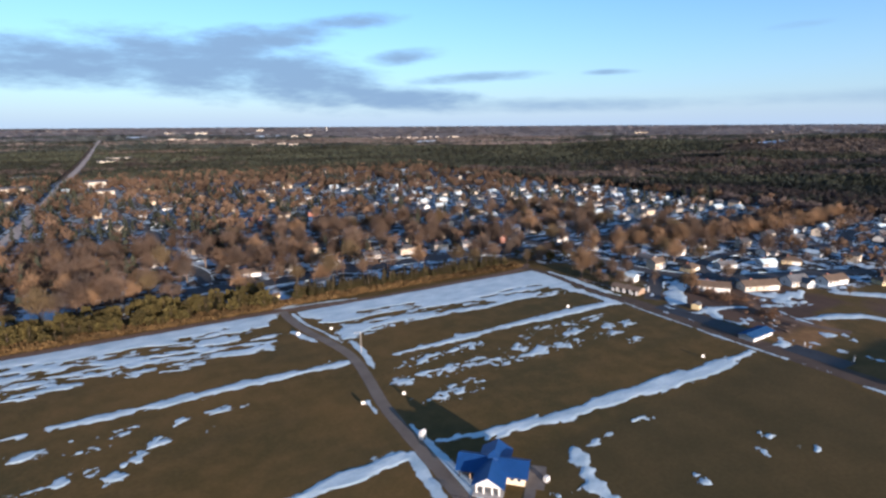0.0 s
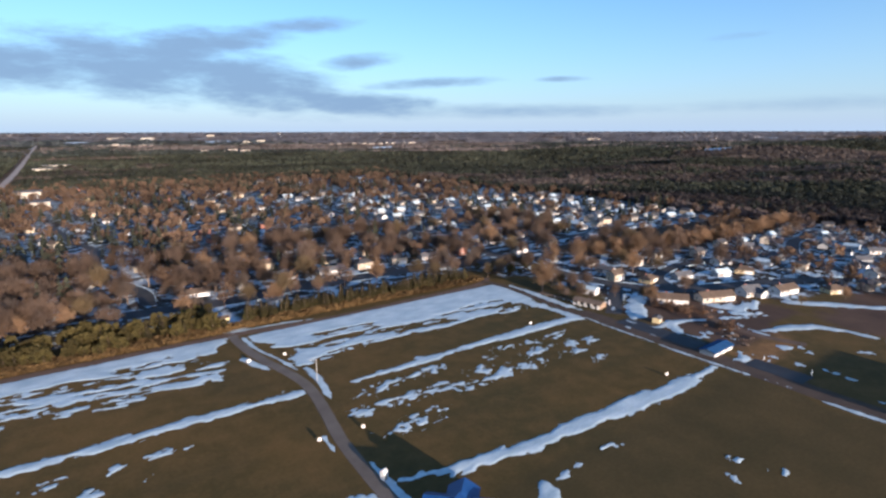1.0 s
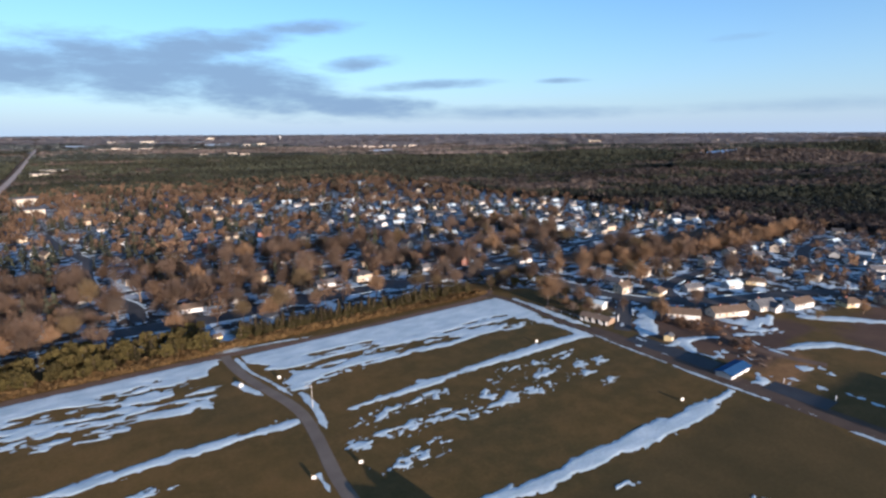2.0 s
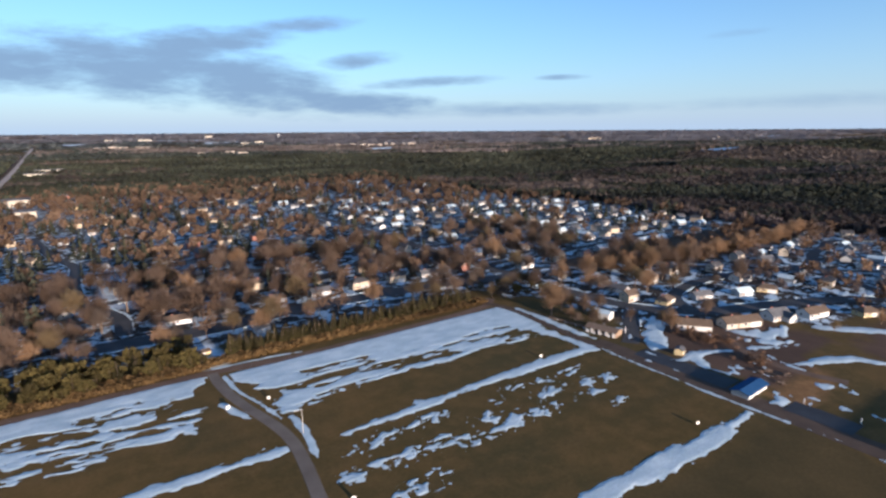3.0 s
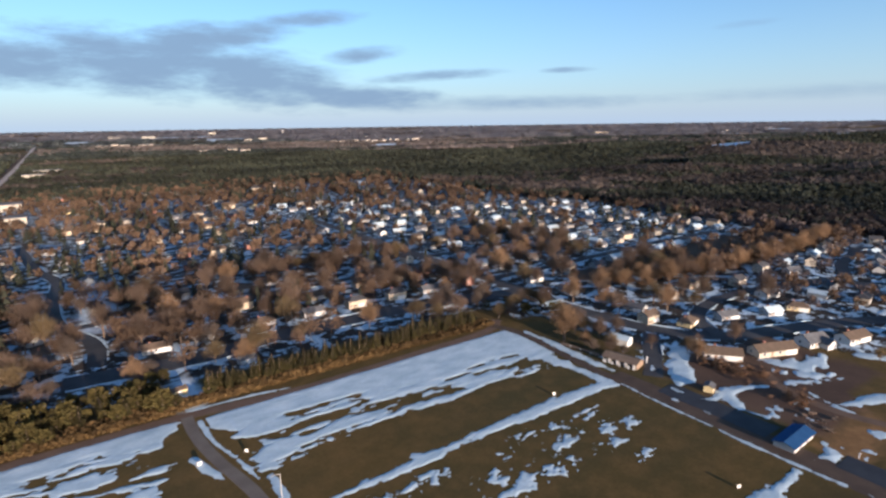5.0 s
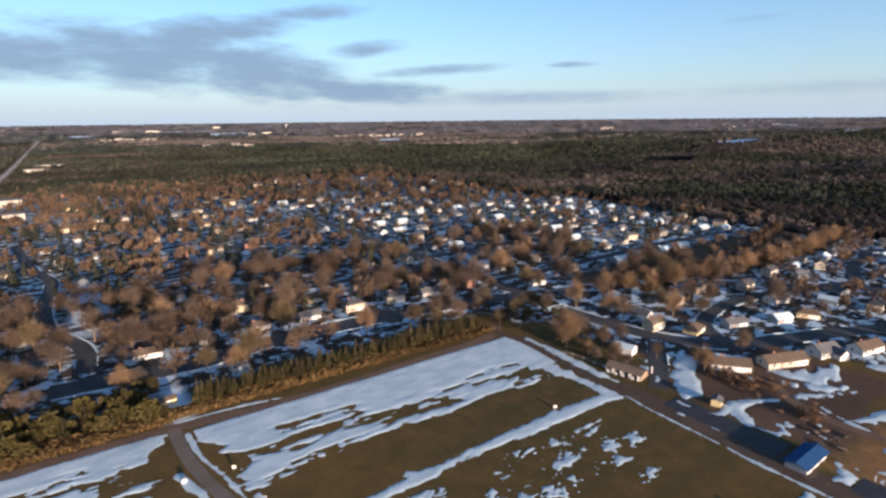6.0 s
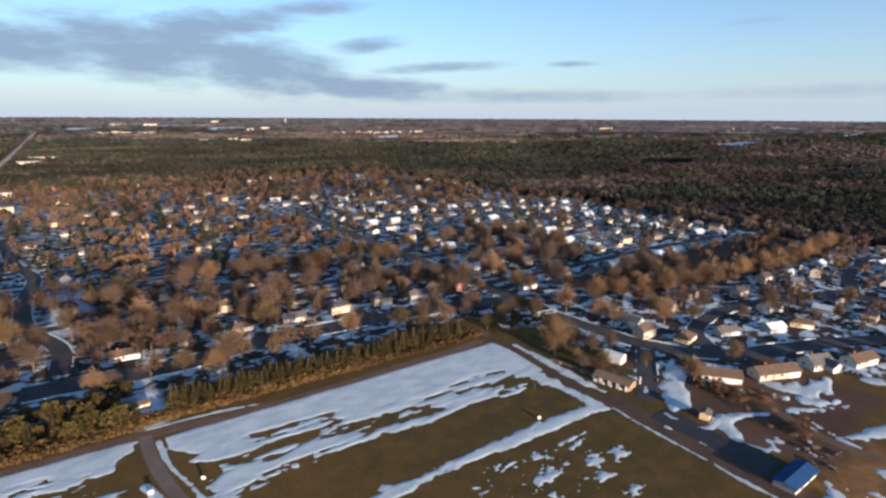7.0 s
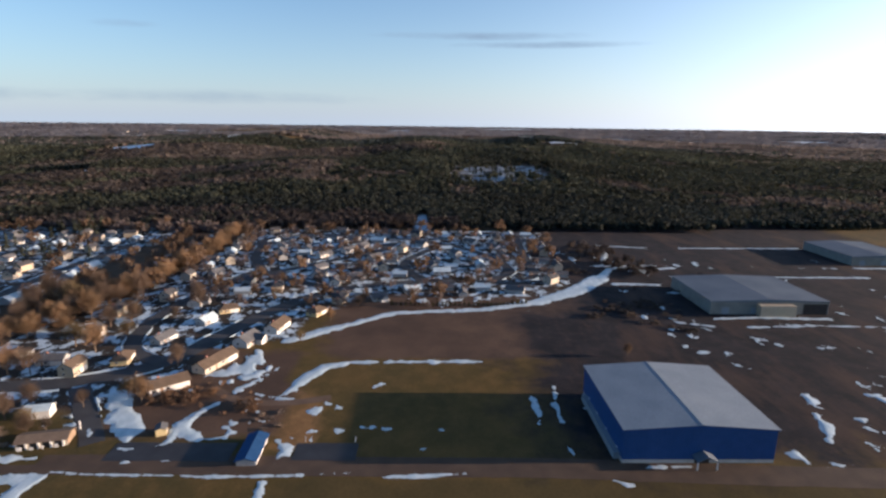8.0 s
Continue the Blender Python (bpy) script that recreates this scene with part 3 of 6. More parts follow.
def field_snow(x, y):
    v = -y
    ragged = value_noise(x, y, 9, 2.6, 3)
    streak = value_noise(x, y, 26, 5.0, 5)
    small = value_noise(x, y, 3.0, 2.2, 9)
    right = np.minimum(np.minimum(x - np.interp(v, [0, 8, 17, 25, 33], [-116, -115.5, -110, -106, -108]), np.interp(v, [0, 10, 18, 33], [2.0, 3.2, 2.8, 1.2]) - x), np.minimum(v - 1.6, np.interp(v, [0, 14, 20, 29, 33, 37, 40], [2.4, 2.4, 1.0, 0.35, -0.5, -0.7, -4])))
    right = np.minimum(right, 2.4) + (streak * 1.5 + ragged * 1.2 + value_noise(x, y, 15, 2.6, 7) * 1.0 + small * 0.4) * (0.14 + smooth_step((v - 7) / 14)) * (1 + 0.9 * smooth_step((-55 - x) / 35)) * smooth_step((-6 - x) / 10)
    right = np.where(v > 40, -9, right)
    left = np.minimum(np.minimum(np.interp(v, [-5, 3, 8, 22, 32], [-122, -122.5, -129.5, -130, -135]) - x, v + 1.5), np.interp(v, [-5, 4, 8, 24, 33, 36], [2, 1.3, 0.5, 0.1, -0.7, -3]))
    left = np.minimum(left, 2.2) + (streak * 0.4 + ragged * 1.2 + value_noise(x + 1.5 * y, y, 7, 2.8, 6) * 2.3 + small * 0.8) * (0.3 + smooth_step((v - 2) / 8))
    left = np.where((v > 36) | (x > -123), -9, left)
    strips = np.maximum.reduce([
        segment_distance(x, y, [(-4, -29, 3.5), (-2.2, -46, 1.8), (-2, -58, 2.2)]),
        segment_distance(x, y, [(-101.5, -57.9, 0.6), (-96, -57.6, 1.6), (-62, -56.8, 2.0), (-20, -56.8, 2.4), (-2, -59, 2.6)]),
        segment_distance(x, y, [(-114, -107.8, 1.3), (-106, -109.6, 1.7), (-98, -111.2, 2.1), (-80, -114.4, 2.0), (-60, -114.3, 3.0), (-40, -116, 3.8), (-20, -116.5, 2.4), (-4, -115.6, 1.0)]),
        segment_distance(x, y, [(-202, -54.3, 0.8), (-196, -54, 1.0)]),
        segment_distance(x, y, [(-191, -53.8, 0.9), (-180, -54.2, 1.8), (-158, -54.8, 2.0), (-116.5, -55.2, 1.9)]),
        segment_distance(x, y, [(-210, -111, 1.4), (-150, -110, 1.7), (-124, -109.2, 2.2)]),
        segment_distance(x, y, [(-90.6, -126.2, 1.4), (-91.6, -129.5, 2.3), (-94.4, -134.5, 1.7), (-96.2, -139.5, 1.5), (-95.8, -142, 1.2)]),
        segment_distance(x, y, [(-87, -127.2, 0.4), (-83, -126.6, 1.0), (-78.5, -126.4, 0.9)]),
    ])
    roadside = np.maximum.reduce([
        segment_distance(x, y, [(-117.3, -3, 0.8), (-116.7, -16, 0.6), (-112.5, -33, 0.7), (-111.6, -40, 0.4)]),
        segment_distance(x, y, [(-108.8, -41, 1.0), (-108.6, -50, 1.3), (-110.3, -61, 1.2), (-111, -64, 0.4)]),
        segment_distance(x, y, [(-120.8, -82, 0.8), (-121.3, -90, 0.4)]),
        segment_distance(x, y, [(-116.4, -98, 0.6), (-117.2, -112, 1.4), (-117.8, -126, 1.7), (-119, -140, 1.2)]),
        segment_distance(x, y, [(-122.2, -109, 1.6), (-123.8, -122, 1.5), (-126, -138, 1.2)]),
    ])
    roadside = np.maximum.reduce([
        roadside,
        segment_distance(x, y, [(-122.8, -22, 1.0), (-121, -29, 1.3), (-118.6, -35, 0.6)]),
        segment_distance(x, y, [(0.8, -61, 0.5), (0.0, -72, 0.45), (-0.4, -82, 0.5), (-0.5, -94, 0.4), (-1.1, -100, 0.75), (-0.6, -120, 0.7), (0.3, -137, 0.3)]),
        segment_distance(x, y, [(-1.2, -145, 0.4), (-0.9, -154, 1.0), (0.3, -169, 0.3)]),
        segment_distance(x, y, [(-119, 5.6, 0.5), (-100, 4.4, 0.8), (-88, 2.0, 0.4)]),
        segment_distance(x, y, [(-210, 0.8, 0.5), (-150, 0.8, 0.8), (-122.5, 0.2, 0.8)]),
    ])
    spots = np.maximum(blobs(x, y, PATCHES), blobs(x, y, [
        (-103, -136.5, 3.5, 1.2), (-68, -125, 1.8, 0.8), (-152, -67, 2.6, 1.0), (-180, -66, 2.4, 1.2), (-175, -65.5, 3.0, 1.3), (-164, -66, 1.8, 1.6), (-170, -74, 1.8, 1.9), (-174, -79.5, 2.4, 2.2), (-177, -84.5, 2.6, 2.0),
        (-185, -70, 2.2, 1.0), (-195, -66, 2.8, 1.4), (-189, -80.5, 5.0, 1.6), (-158, -74, 1.2, 0.9), (-94, -34.7, 4, 1.2), (-103, -31, 4.5, 1.3), (-18, -35.5, 5, 1.2), (-45.3, -153.9, 0.9, 0.8), (-48.3, -145.9, 0.9, 0.8), (-76.6, -148.6, 0.9, 0.7), (-55.9, -148.6, 0.8, 0.7)]))
    mid = np.maximum(segment_distance(x, y, [(-84, -33.2, 0.9), (-60, -34.6, 1.3), (-36, -33.8, 1.1)]), strips)
    fine = value_noise(x, y, 1.6, 1.0, 13, 3)
    lumpy = np.maximum.reduce([mid + ragged * 1.4 + small * 0.7 + fine * 0.6, roadside + small * 0.5 + fine * 0.25, spots + ragged * 1.2 + small * 1.7 + fine * 2.0 - 0.45])
    near_patch = np.clip(blobs(x, y, [(cx, cy, a * 2.2, b * 2.6) for cx, cy, a, b in PATCHES]) / 1.5, 0, 1)
    flecks = value_noise(x, y, 2.2, 1.3, 15, 3) * 1.8 - 1.65 + 0.5 * near_patch + 2.0 * (near_patch > 0.02) - 2.0
    out = np.maximum.reduce([right, left, lumpy, flecks])
    lane = np.full(x.shape, 9.0)
    for (ax, ay), (bx, by) in zip(PARK_LINE, PARK_LINE[1:]):
        dx, dy = bx - ax, by - ay
        t = np.clip(((x - ax) * dx + (y - ay) * dy) / (dx * dx + dy * dy), 0, 1)
        lane = np.minimum(lane, np.hypot(x - ax - t * dx, y - ay - t * dy) - 1.8)
    return np.minimum(out, lane * 0.6)


yard_rng = random.Random(4)
YARD_SNOW = [(44 + k * 1.65, -93 - k * 0.78, 0.95, 0.6) for k in range(12)]
for _ in range(95):
    YARD_SNOW.append((yard_rng.uniform(8, 240), yard_rng.uniform(-430, -254), yard_rng.uniform(0.5, 1.9), yard_rng.uniform(0.5, 1.5)))
for _ in range(220):
    YARD_SNOW.append((yard_rng.uniform(140, 322), yard_rng.uniform(-252, -6), yard_rng.uniform(1.8, 5), yard_rng.uniform(0.9, 2.4)))


def east_snow(x, y):
    small = value_noise(x, y, 4.0, 3.4, 21)
    bands = np.maximum.reduce([
        segment_distance(x, y, [(41.5, -56, 3.6), (34, -60.5, 3.4), (27, -65, 4.2), (20.5, -70.5, 3.9), (15.5, -72.5, 1.5)]),
        segment_distance(x, y, [(36.7, -89.6, 0.4), (30, -86.2, 1.5), (24, -84.5, 2.6), (20, -86, 2.6), (15.5, -92.5, 1.3), (16.6, -99.2, 0.7)]),
        segment_distance(x, y, [(21, -84, 2.0), (13.8, -84, 0.9), (11.6, -80.7, 0.4)]),
        segment_distance(x, y, [(8.0, -7, 0.9), (7.7, -15, 1.2), (7.7, -24, 2.0), (6.8, -36, 2.2), (6.2, -46, 1.9), (6.6, -53, 0.5)]),
        segment_distance(x, y, [(22.5, -45, 0.5), (23.6, -52, 0.8), (22, -58, 0.8), (16, -61.5, 0.8)]),
        np.maximum(segment_distance(x, y, [(56, -80, 1.5), (60, -86, 4.5), (64, -91, 6.0), (71, -91, 5.0), (77, -90, 2.0)]), segment_distance(x, y, [(51, -87, 2.0), (56, -95, 3.0), (63, -98.5, 1.6)])) - 3.4 * np.maximum(value_noise(x + y * 0.4, y - x * 0.45, 9, 2.2, 23, 2) - 0.12, 0) * 2,
        segment_distance(x, y, [(97.9, -87.1, 1.0), (92.4, -96, 1.3)]),
        segment_distance(x, y, [(45, -77.3, 1.2), (43.5, -80.5, 0.5)]),
        segment_distance(x, y, [(42.3, -100.3, 0.4), (38.9, -110, 0.7)]),
        segment_distance(x, y, [(36.8, -97.3, 0.35), (35.3, -106, 0.4)]),
        segment_distance(x, y, [(41, -108, 0.8), (46, -111, 2.2), (54, -113.5, 3.0), (64, -119, 2.4), (67.5, -128, 1.5), (68.5, -176, 1.1)]),
        segment_distance(x, y, [(88, -99, 2.6), (97, -109, 3.5), (108, -122, 2.2), (123, -140, 2.2), (128, -181, 2.4), (140, -211, 4.0), (160, -236, 6.0), (186, -256, 6.0)]),
    ])
    bands = np.maximum.reduce([
        bands,
        segment_distance(x, y, [(4.8, -76.5, 0.5), (5.9, -93, 0.4)]),
        segment_distance(x, y, [(11.2, -72.5, 0.5), (11.2, -80, 0.6)]),
        segment_distance(x, y, [(42, -190.7, 0.5), (34, -191, 1.1), (24.4, -190, 0.7)]),
        segment_distance(x, y, [(48, -199.6, 0.5), (36, -197.6, 0.9), (25, -196.8, 0.7)]),
        segment_distance(x, y, [(36.4, -207.1, 0.4), (26, -205.6, 0.5)]),
        segment_distance(x, y, [(13, -195.7, 0.6), (8, -196.5, 0.5)]),
        segment_distance(x, y, [(-2.8, -204.5, 0.7), (-5, -207.6, 0.9)]),
        segment_distance(x, y, [(2.6, -211, 0.4), (2.9, -226, 0.6)]),
        segment_distance(x, y, [(2.6, -238, 0.5), (2.9, -250, 0.6)]),
        segment_distance(x, y, [(31, -278, 1.0), (24, -277, 1.8), (15, -272, 0.9)]),
        segment_distance(x, y, [(117, -290, 1.5), (119, -310, 1.6), (117, -345, 1.5)]),
        segment_distance(x, y, [(110, -315, 0.8), (107, -360, 0.9), (100, -380, 0.6)]),
        segment_distance(x, y, [(190, -300, 1.0), (190, -420, 1.6)]),
        segment_distance(x, y, [(214, -262, 1.4), (216, -300, 1.6)]),
        segment_distance(x, y, [(213, -430, 1.8), (210, -520, 1.6)]),
        segment_distance(x, y, [(174, -262, 2.4), (172, -285, 1.8)]),
    ])
    spots = blobs(x, y, [(9, -117, 5.5, 2.6), (19.6, -122, 2.2, 2.2), (24, -99.5, 2.6, 0.9), (28, -104, 1.8, 0.8), (25, -107, 1.2, 0.8), (39.8, -283, 3.6, 2.6), (27, -289, 1.6, 1.4), (21.4, -289, 2.2, 1.6), (42.6, -307, 1.2, 3.0), (4, -266, 1.5, 1.6),
                         (85, -262, 2, 1.6), (87, -300, 2.2, 2.4), (83, -318, 2, 2.4), (96, -268, 1.6, 1.6), (4, -282, 2.2, 1), (60, -320, 3, 1.2), (8, -258, 1.6, 1), (118, -258, 2.5, 1.2), (22, -300, 2.6, 1.4), (40, -308, 6, 1.4)])
    spots = np.maximum(spots, blobs(x, y, YARD_SNOW))
    spots = np.maximum(spots, blobs(x, y, [(22.2, -138, 0.9, 2.0), (21.5, -146, 0.9, 2.4), (21.2, -160, 0.7, 1.0), (11.4, -155.6, 0.6, 0.6), (21.2, -130, 1.2, 2.2), (32.5, -122, 1.6, 1.8), (36.8, -124.5, 1.2, 1.2), (33.5, -129.6, 1.6, 1.4), (48, -139, 1.0, 0.8)]))
    bands = np.maximum.reduce([bands, *(segment_distance(x, y, line) for line in (
        [(275, -280, 1.4), (268, -315, 1.6)], [(268, -340, 1.4), (270, -430, 1.6)], [(202, -280, 1.5), (210, -310, 1.8)], [(156, -298, 1.5), (158, -282, 0.8)],
        [(113, -268, 0.8), (107, -284, 1.2)], [(12.6, -39, 0.9), (12.4, -50, 0.8)], [(38.9, -99, 0.5), (39.2, -113, 0.6)], [(106, -300, 1.0), (108, -332, 1.0)], [(188, -258, 3.0), (206, -268, 2.4), (214, -282, 1.0)], [(230, -272, 2.0), (252, -280, 2.4)]))])
    fine = value_noise(x, y, 1.9, 1.6, 22, 3)
    dashes = blobs(x, y, YARD_SNOW[:12])
    bands = np.maximum(bands, dashes)
    return np.maximum(bands + small * 1.0 + fine * 0.6 - 0.1, spots * 0.6 + small * 1.3 + fine * 1.2 - 0.2)


def snow_banks():
    """Ploughed snow left in broken lines along both kerbs of every street."""
    verts, faces = [], []
    for number, (line, width) in enumerate(STREETS[:-1]):
        points = smooth_line(line, 1.5)
        for s in (-1, 1):
            last = None
            for i, p in enumerate(points[1:-1], 1):
                way = (points[i + 1] - points[i - 1]).normalized()
                wide = 0.4 + 2.2 * noise.noise(p * 0.06 + Vector((number * 3.3, s * 7.7, 0))) + 0.8 * noise.noise(p * 0.35)
                if wide < 0.35 or near_other(p.x - way.y * s * (width / 2 + 0.6), p.y + way.x * s * (width / 2 + 0.6), number):
                    last = None
                    continue
                side = Vector((-way.y, way.x, 0)) * s
                row = []
                for off, up in ((0.1, -0.05), (0.1 + wide * 0.35, 0.32), (0.1 + wide * 0.7, 0.26), (0.1 + wide, -0.05)):
                    q = p + side * (width / 2 + off)
                    row.append(len(verts))
                    verts.append((q.x, q.y, float(land(q.x, q.y)) + up + 0.1 * noise.noise(q * 0.6)))
                if last:
                    for k in range(3):
                        faces.append((last[k], last[k + 1], row[k + 1], row[k]))
                last = row
    ob = mesh_of("snow_bank", np.array(verts), np.array(faces), SNOW)
    return tagged(ob, "ploughed snow banks along the street kerbs", "snow", kind="stuff")


def near_other(x, y, own):
    for number, (line, width) in enumerate(STREETS):
        if number == own:
            continue
        for (ax, ay), (bx, by) in zip(line, line[1:]):
            dx, dy = bx - ax, by - ay
            t = min(1, max(0, ((x - ax) * dx + (y - ay) * dy) / (dx * dx + dy * dy)))
            if math.hypot(x - ax - t * dx, y - ay - t * dy) < width / 2 + 1:
                return True
    return False


snow_banks()
snow_sheet("wind-streaked old snow lying in bands on brown grass", -235, 8, -172, 8, 0.45, field_snow)
snow_sheet("patchy old snow on yards, verges and gravel", -10, 330, -530, 0, 0.65, east_snow, 0.2)


# ---- buildings ----
def gable_roof(w, d, h, rise, over=0.45, thick=0.2):
    """Two sloping slabs with the ridge along x, over a body w by d."""
    bm = bmesh.new()
    half = d / 2 + over
    drop = rise * over / (d / 2)
    for s in (-1, 1):
        outline = [(0, h + rise + thick), (0, h + rise - 0.02), (s * half, h - drop), (s * half, h - drop + thick)]
        a = [bm.verts.new((-w / 2 - over, y, z)) for y, z in outline]
        b = [bm.verts.new((w / 2 + over, y, z)) for y, z in outline]
        bm.faces.new(a)
        bm.faces.new(b[::-1])
        for i in range(4):
            j = (i + 1) % 4
            bm.faces.new((a[i], b[i], b[j], a[j]))
    return bm


def gable_body(w, d, h, rise, low=-0.4):
    bm = bmesh.new()
    outline = [(-d / 2, low), (d / 2, low), (d / 2, h), (0, h + rise - 0.03), (-d / 2, h)]
    a = [bm.verts.new((-w / 2, y, z)) for y, z in outline]
    b = [bm.verts.new((w / 2, y, z)) for y, z in outline]
    bm.faces.new(a)
    bm.faces.new(b[::-1])
    for i in range(5):
        j = (i + 1) % 5
        bm.faces.new((a[i], b[i], b[j], a[j]))
    return bm


def hip_roof(w, d, h, rise, over=0.45):
    bm = bmesh.new()
    x, y, r = w / 2 + over, d / 2 + over, (w - d) / 2
    low = [bm.verts.new(p) for p in ((-x, -y, h - 0.18), (x, -y, h - 0.18), (x, y, h - 0.18), (-x, y, h - 0.18))]
    rim = [bm.verts.new(p) for p in ((-x, -y, h), (x, -y, h), (x, y, h), (-x, y, h))]
    a, b = bm.verts.new((-r, 0, h + rise)), bm.verts.new((r, 0, h + rise))
    for k in range(4):
        bm.faces.new((low[k], low[(k + 1) % 4], rim[(k + 1) % 4], rim[k]))
    bm.faces.new((rim[0], rim[1], b, a))
    bm.faces.new((rim[2], rim[3], a, b))
    bm.faces.new((rim[1], rim[2], b))
    bm.faces.new((rim[3], rim[0], a))
    bm.faces.new(low[::-1])
    return bm


def window(parent, x, y, z, w, h, side):
    """A framed window on the wall that looks towards side: 'front' (-y), 'back', 'west' or 'east'."""
    turn = {"front": 0, "back": 180, "east": 90, "west": -90}[side]
    bm = bmesh.new()
    box(bm, -w / 2, w / 2, -0.07, 0.05, h / 2 - 0.1, h / 2)
    box(bm, -w / 2, w / 2, -0.07, 0.05, -h / 2, -h / 2 + 0.1)
    box(bm, -w / 2, -w / 2 + 0.1, -0.07, 0.05, -h / 2 + 0.1, h / 2 - 0.1)
    box(bm, w / 2 - 0.1, w / 2, -0.07, 0.05, -h / 2 + 0.1, h / 2 - 0.1)
    fr = part("window", turned(bm, turn, (x, y, z)), WHITE_PAINT, parent)
    part("pane", turned(boxed(-w / 2 + 0.1, w / 2 - 0.1, -0.03, 0.03, -h / 2 + 0.1, h / 2 - 0.1), turn, (x, y, z)), GLASS, fr)


def make_house(name, w, d, h, rise, wall, roof, label, hipped=False, garage=True, storeys=1, wing=0.0):
    """A house with its front towards -y, standing at the origin."""
    ob = empty(name, label, "house", "houses of the town")
    if hipped:
        part("wall", boxed(-w / 2, w / 2, -d / 2, d / 2, -0.4, h), wall, ob)
        part("roof", hip_roof(w, d, h, rise), roof, ob)
    else:
        part("wall", gable_body(w, d, h, rise), wall, ob)
        part("roof", gable_roof(w, d, h, rise), roof, ob)
    if wing:
        bm = gable_body(wing + 1.0, d * 0.62, h * 0.95, rise * 0.7)
        part("wing_wall", turned(bm, 90, (w / 2 - d * 0.36, -d / 2 - wing / 2 + 0.3, 0)), wall, ob)
        bm = gable_roof(wing + 1.0, d * 0.62, h * 0.95, rise * 0.7)
        part("wing_roof", turned(bm, 90, (w / 2 - d * 0.36, -d / 2 - wing / 2 + 0.3, 0)), roof, ob)
    front = -d / 2
    gw = 4.8
    if garage:
        gx, gy = (w / 2 - d * 0.36, front - wing - 0.2) if wing else (w / 2 - gw / 2 - 0.6, front)
        part("garage_door", boxed(gx - gw / 2, gx + gw / 2, gy - 0.06, gy + 0.05, 0, 2.2), WHITE_PAINT, ob)
    span = w - (gw + 1.2 if garage and not wing else 0) - (d * 0.65 if wing else 0)
    part("door", boxed(-w / 2 + span * 0.46, -w / 2 + span * 0.46 + 0.95, front - 0.06, front + 0.05, 0.1, 2.15), WEATHERED, ob)
    for level in range(storeys):
        z = 1.5 + 2.7 * level
        for f in (0.2, 0.8):
            window(ob, -w / 2 + span * f, front, z, 1.5, 1.2, "front")
        window(ob, -w / 2, 0.9, z, 1.2, 1.2, "west")
        window(ob, w / 2, -0.9, z, 1.2, 1.2, "east")
    part("chimney", boxed(-w * 0.2 - 0.4, -w * 0.2 + 0.4, 0.5, 1.2, h, h + rise + 0.7), SIDINGS[5], ob)
    return ob


def make_far_house(name, w, d, h, rise, wall, roof, label, storeys=1):
    ob = empty(name, label, "house", "houses of the town")
    part("wall", gable_body(w, d, h, rise), wall, ob)
    part("roof", gable_roof(w, d, h, rise), roof, ob)
    part("door", boxed(-0.6, 0.6, -d / 2 - 0.06, -d / 2 + 0.04, 0, 2.1), WEATHERED, ob)
    for f in (-0.32, 0.28):
        part("window", boxed(w * f - 0.9, w * f + 0.9, -d / 2 - 0.05, -d / 2 + 0.05, h - 1.6, h - 0.5), GLASS, ob)
    part("window", boxed(-w / 2 - 0.05, -w / 2 + 0.05, -0.7, 0.7, h - 1.5, h - 0.5), GLASS, ob)
    return ob


KINDS = [
    ("white", 0, 0), ("tan", 1, 0), ("yellow", 2, 0), ("grey", 3, 1), ("beige", 4, 2), ("white", 0, 1), ("beige", 4, 0), ("red brick", 5, 1), ("white", 0, 1), ("grey", 3, 3), ("tan", 1, 2), ("white", 0, 3), ("beige", 4, 0),
]
ROOF_WORDS = ["a brown shingle roof", "a grey shingle roof", "a dark shingle roof", "a snow-covered roof"]
near_kinds, far_kinds = [], []
for k, (word, wall, roof) in enumerate(KINDS):
    label = f"{word} detached house with {ROOF_WORDS[roof]} among bare trees"
    tall = k % 3 == 1
    size = (18 if k == 12 else 13.5 if k == 0 else 9.6 + (k * 5) % 4 * 0.8, 6.6 + (k % 3) * 0.4, 4.6 if tall else 2.6, 1.9 + 0.25 * (k % 3))
    near_kinds.append(make_house("house", *size, SIDINGS[wall], ROOFS[roof], label, hipped=k % 4 == 2, storeys=2 if tall else 1, wing=3.2 if k % 3 == 2 and k % 4 != 2 else 0.0))
    far_kinds.append(make_far_house("house", 9.5 + (k * 3) % 4 * 0.9, 6.8, 4.6 if tall else 2.9, 2.0, SIDINGS[wall], ROOFS[roof], label))
STORE = [o for o in near_kinds + far_kinds]
house_spots, homes = [], []
rng = random.Random(12)


def ground_at(x, y):
    return float(land(x, y))


def set_house(kind, x, y, turn, near, apart=14, size=1.0):
    if any((x - a) ** 2 + (y - b) ** 2 < apart**2 for a, b in house_spots):
        return False
    house_spots.append((x, y))
    homes.append((math.hypot(x + 140, y + 160), kind, near, pose(x, y, ground_at(x, y), 0, 0, turn) @ Matrix.Diagonal((size, size, size, 1))))
    return True


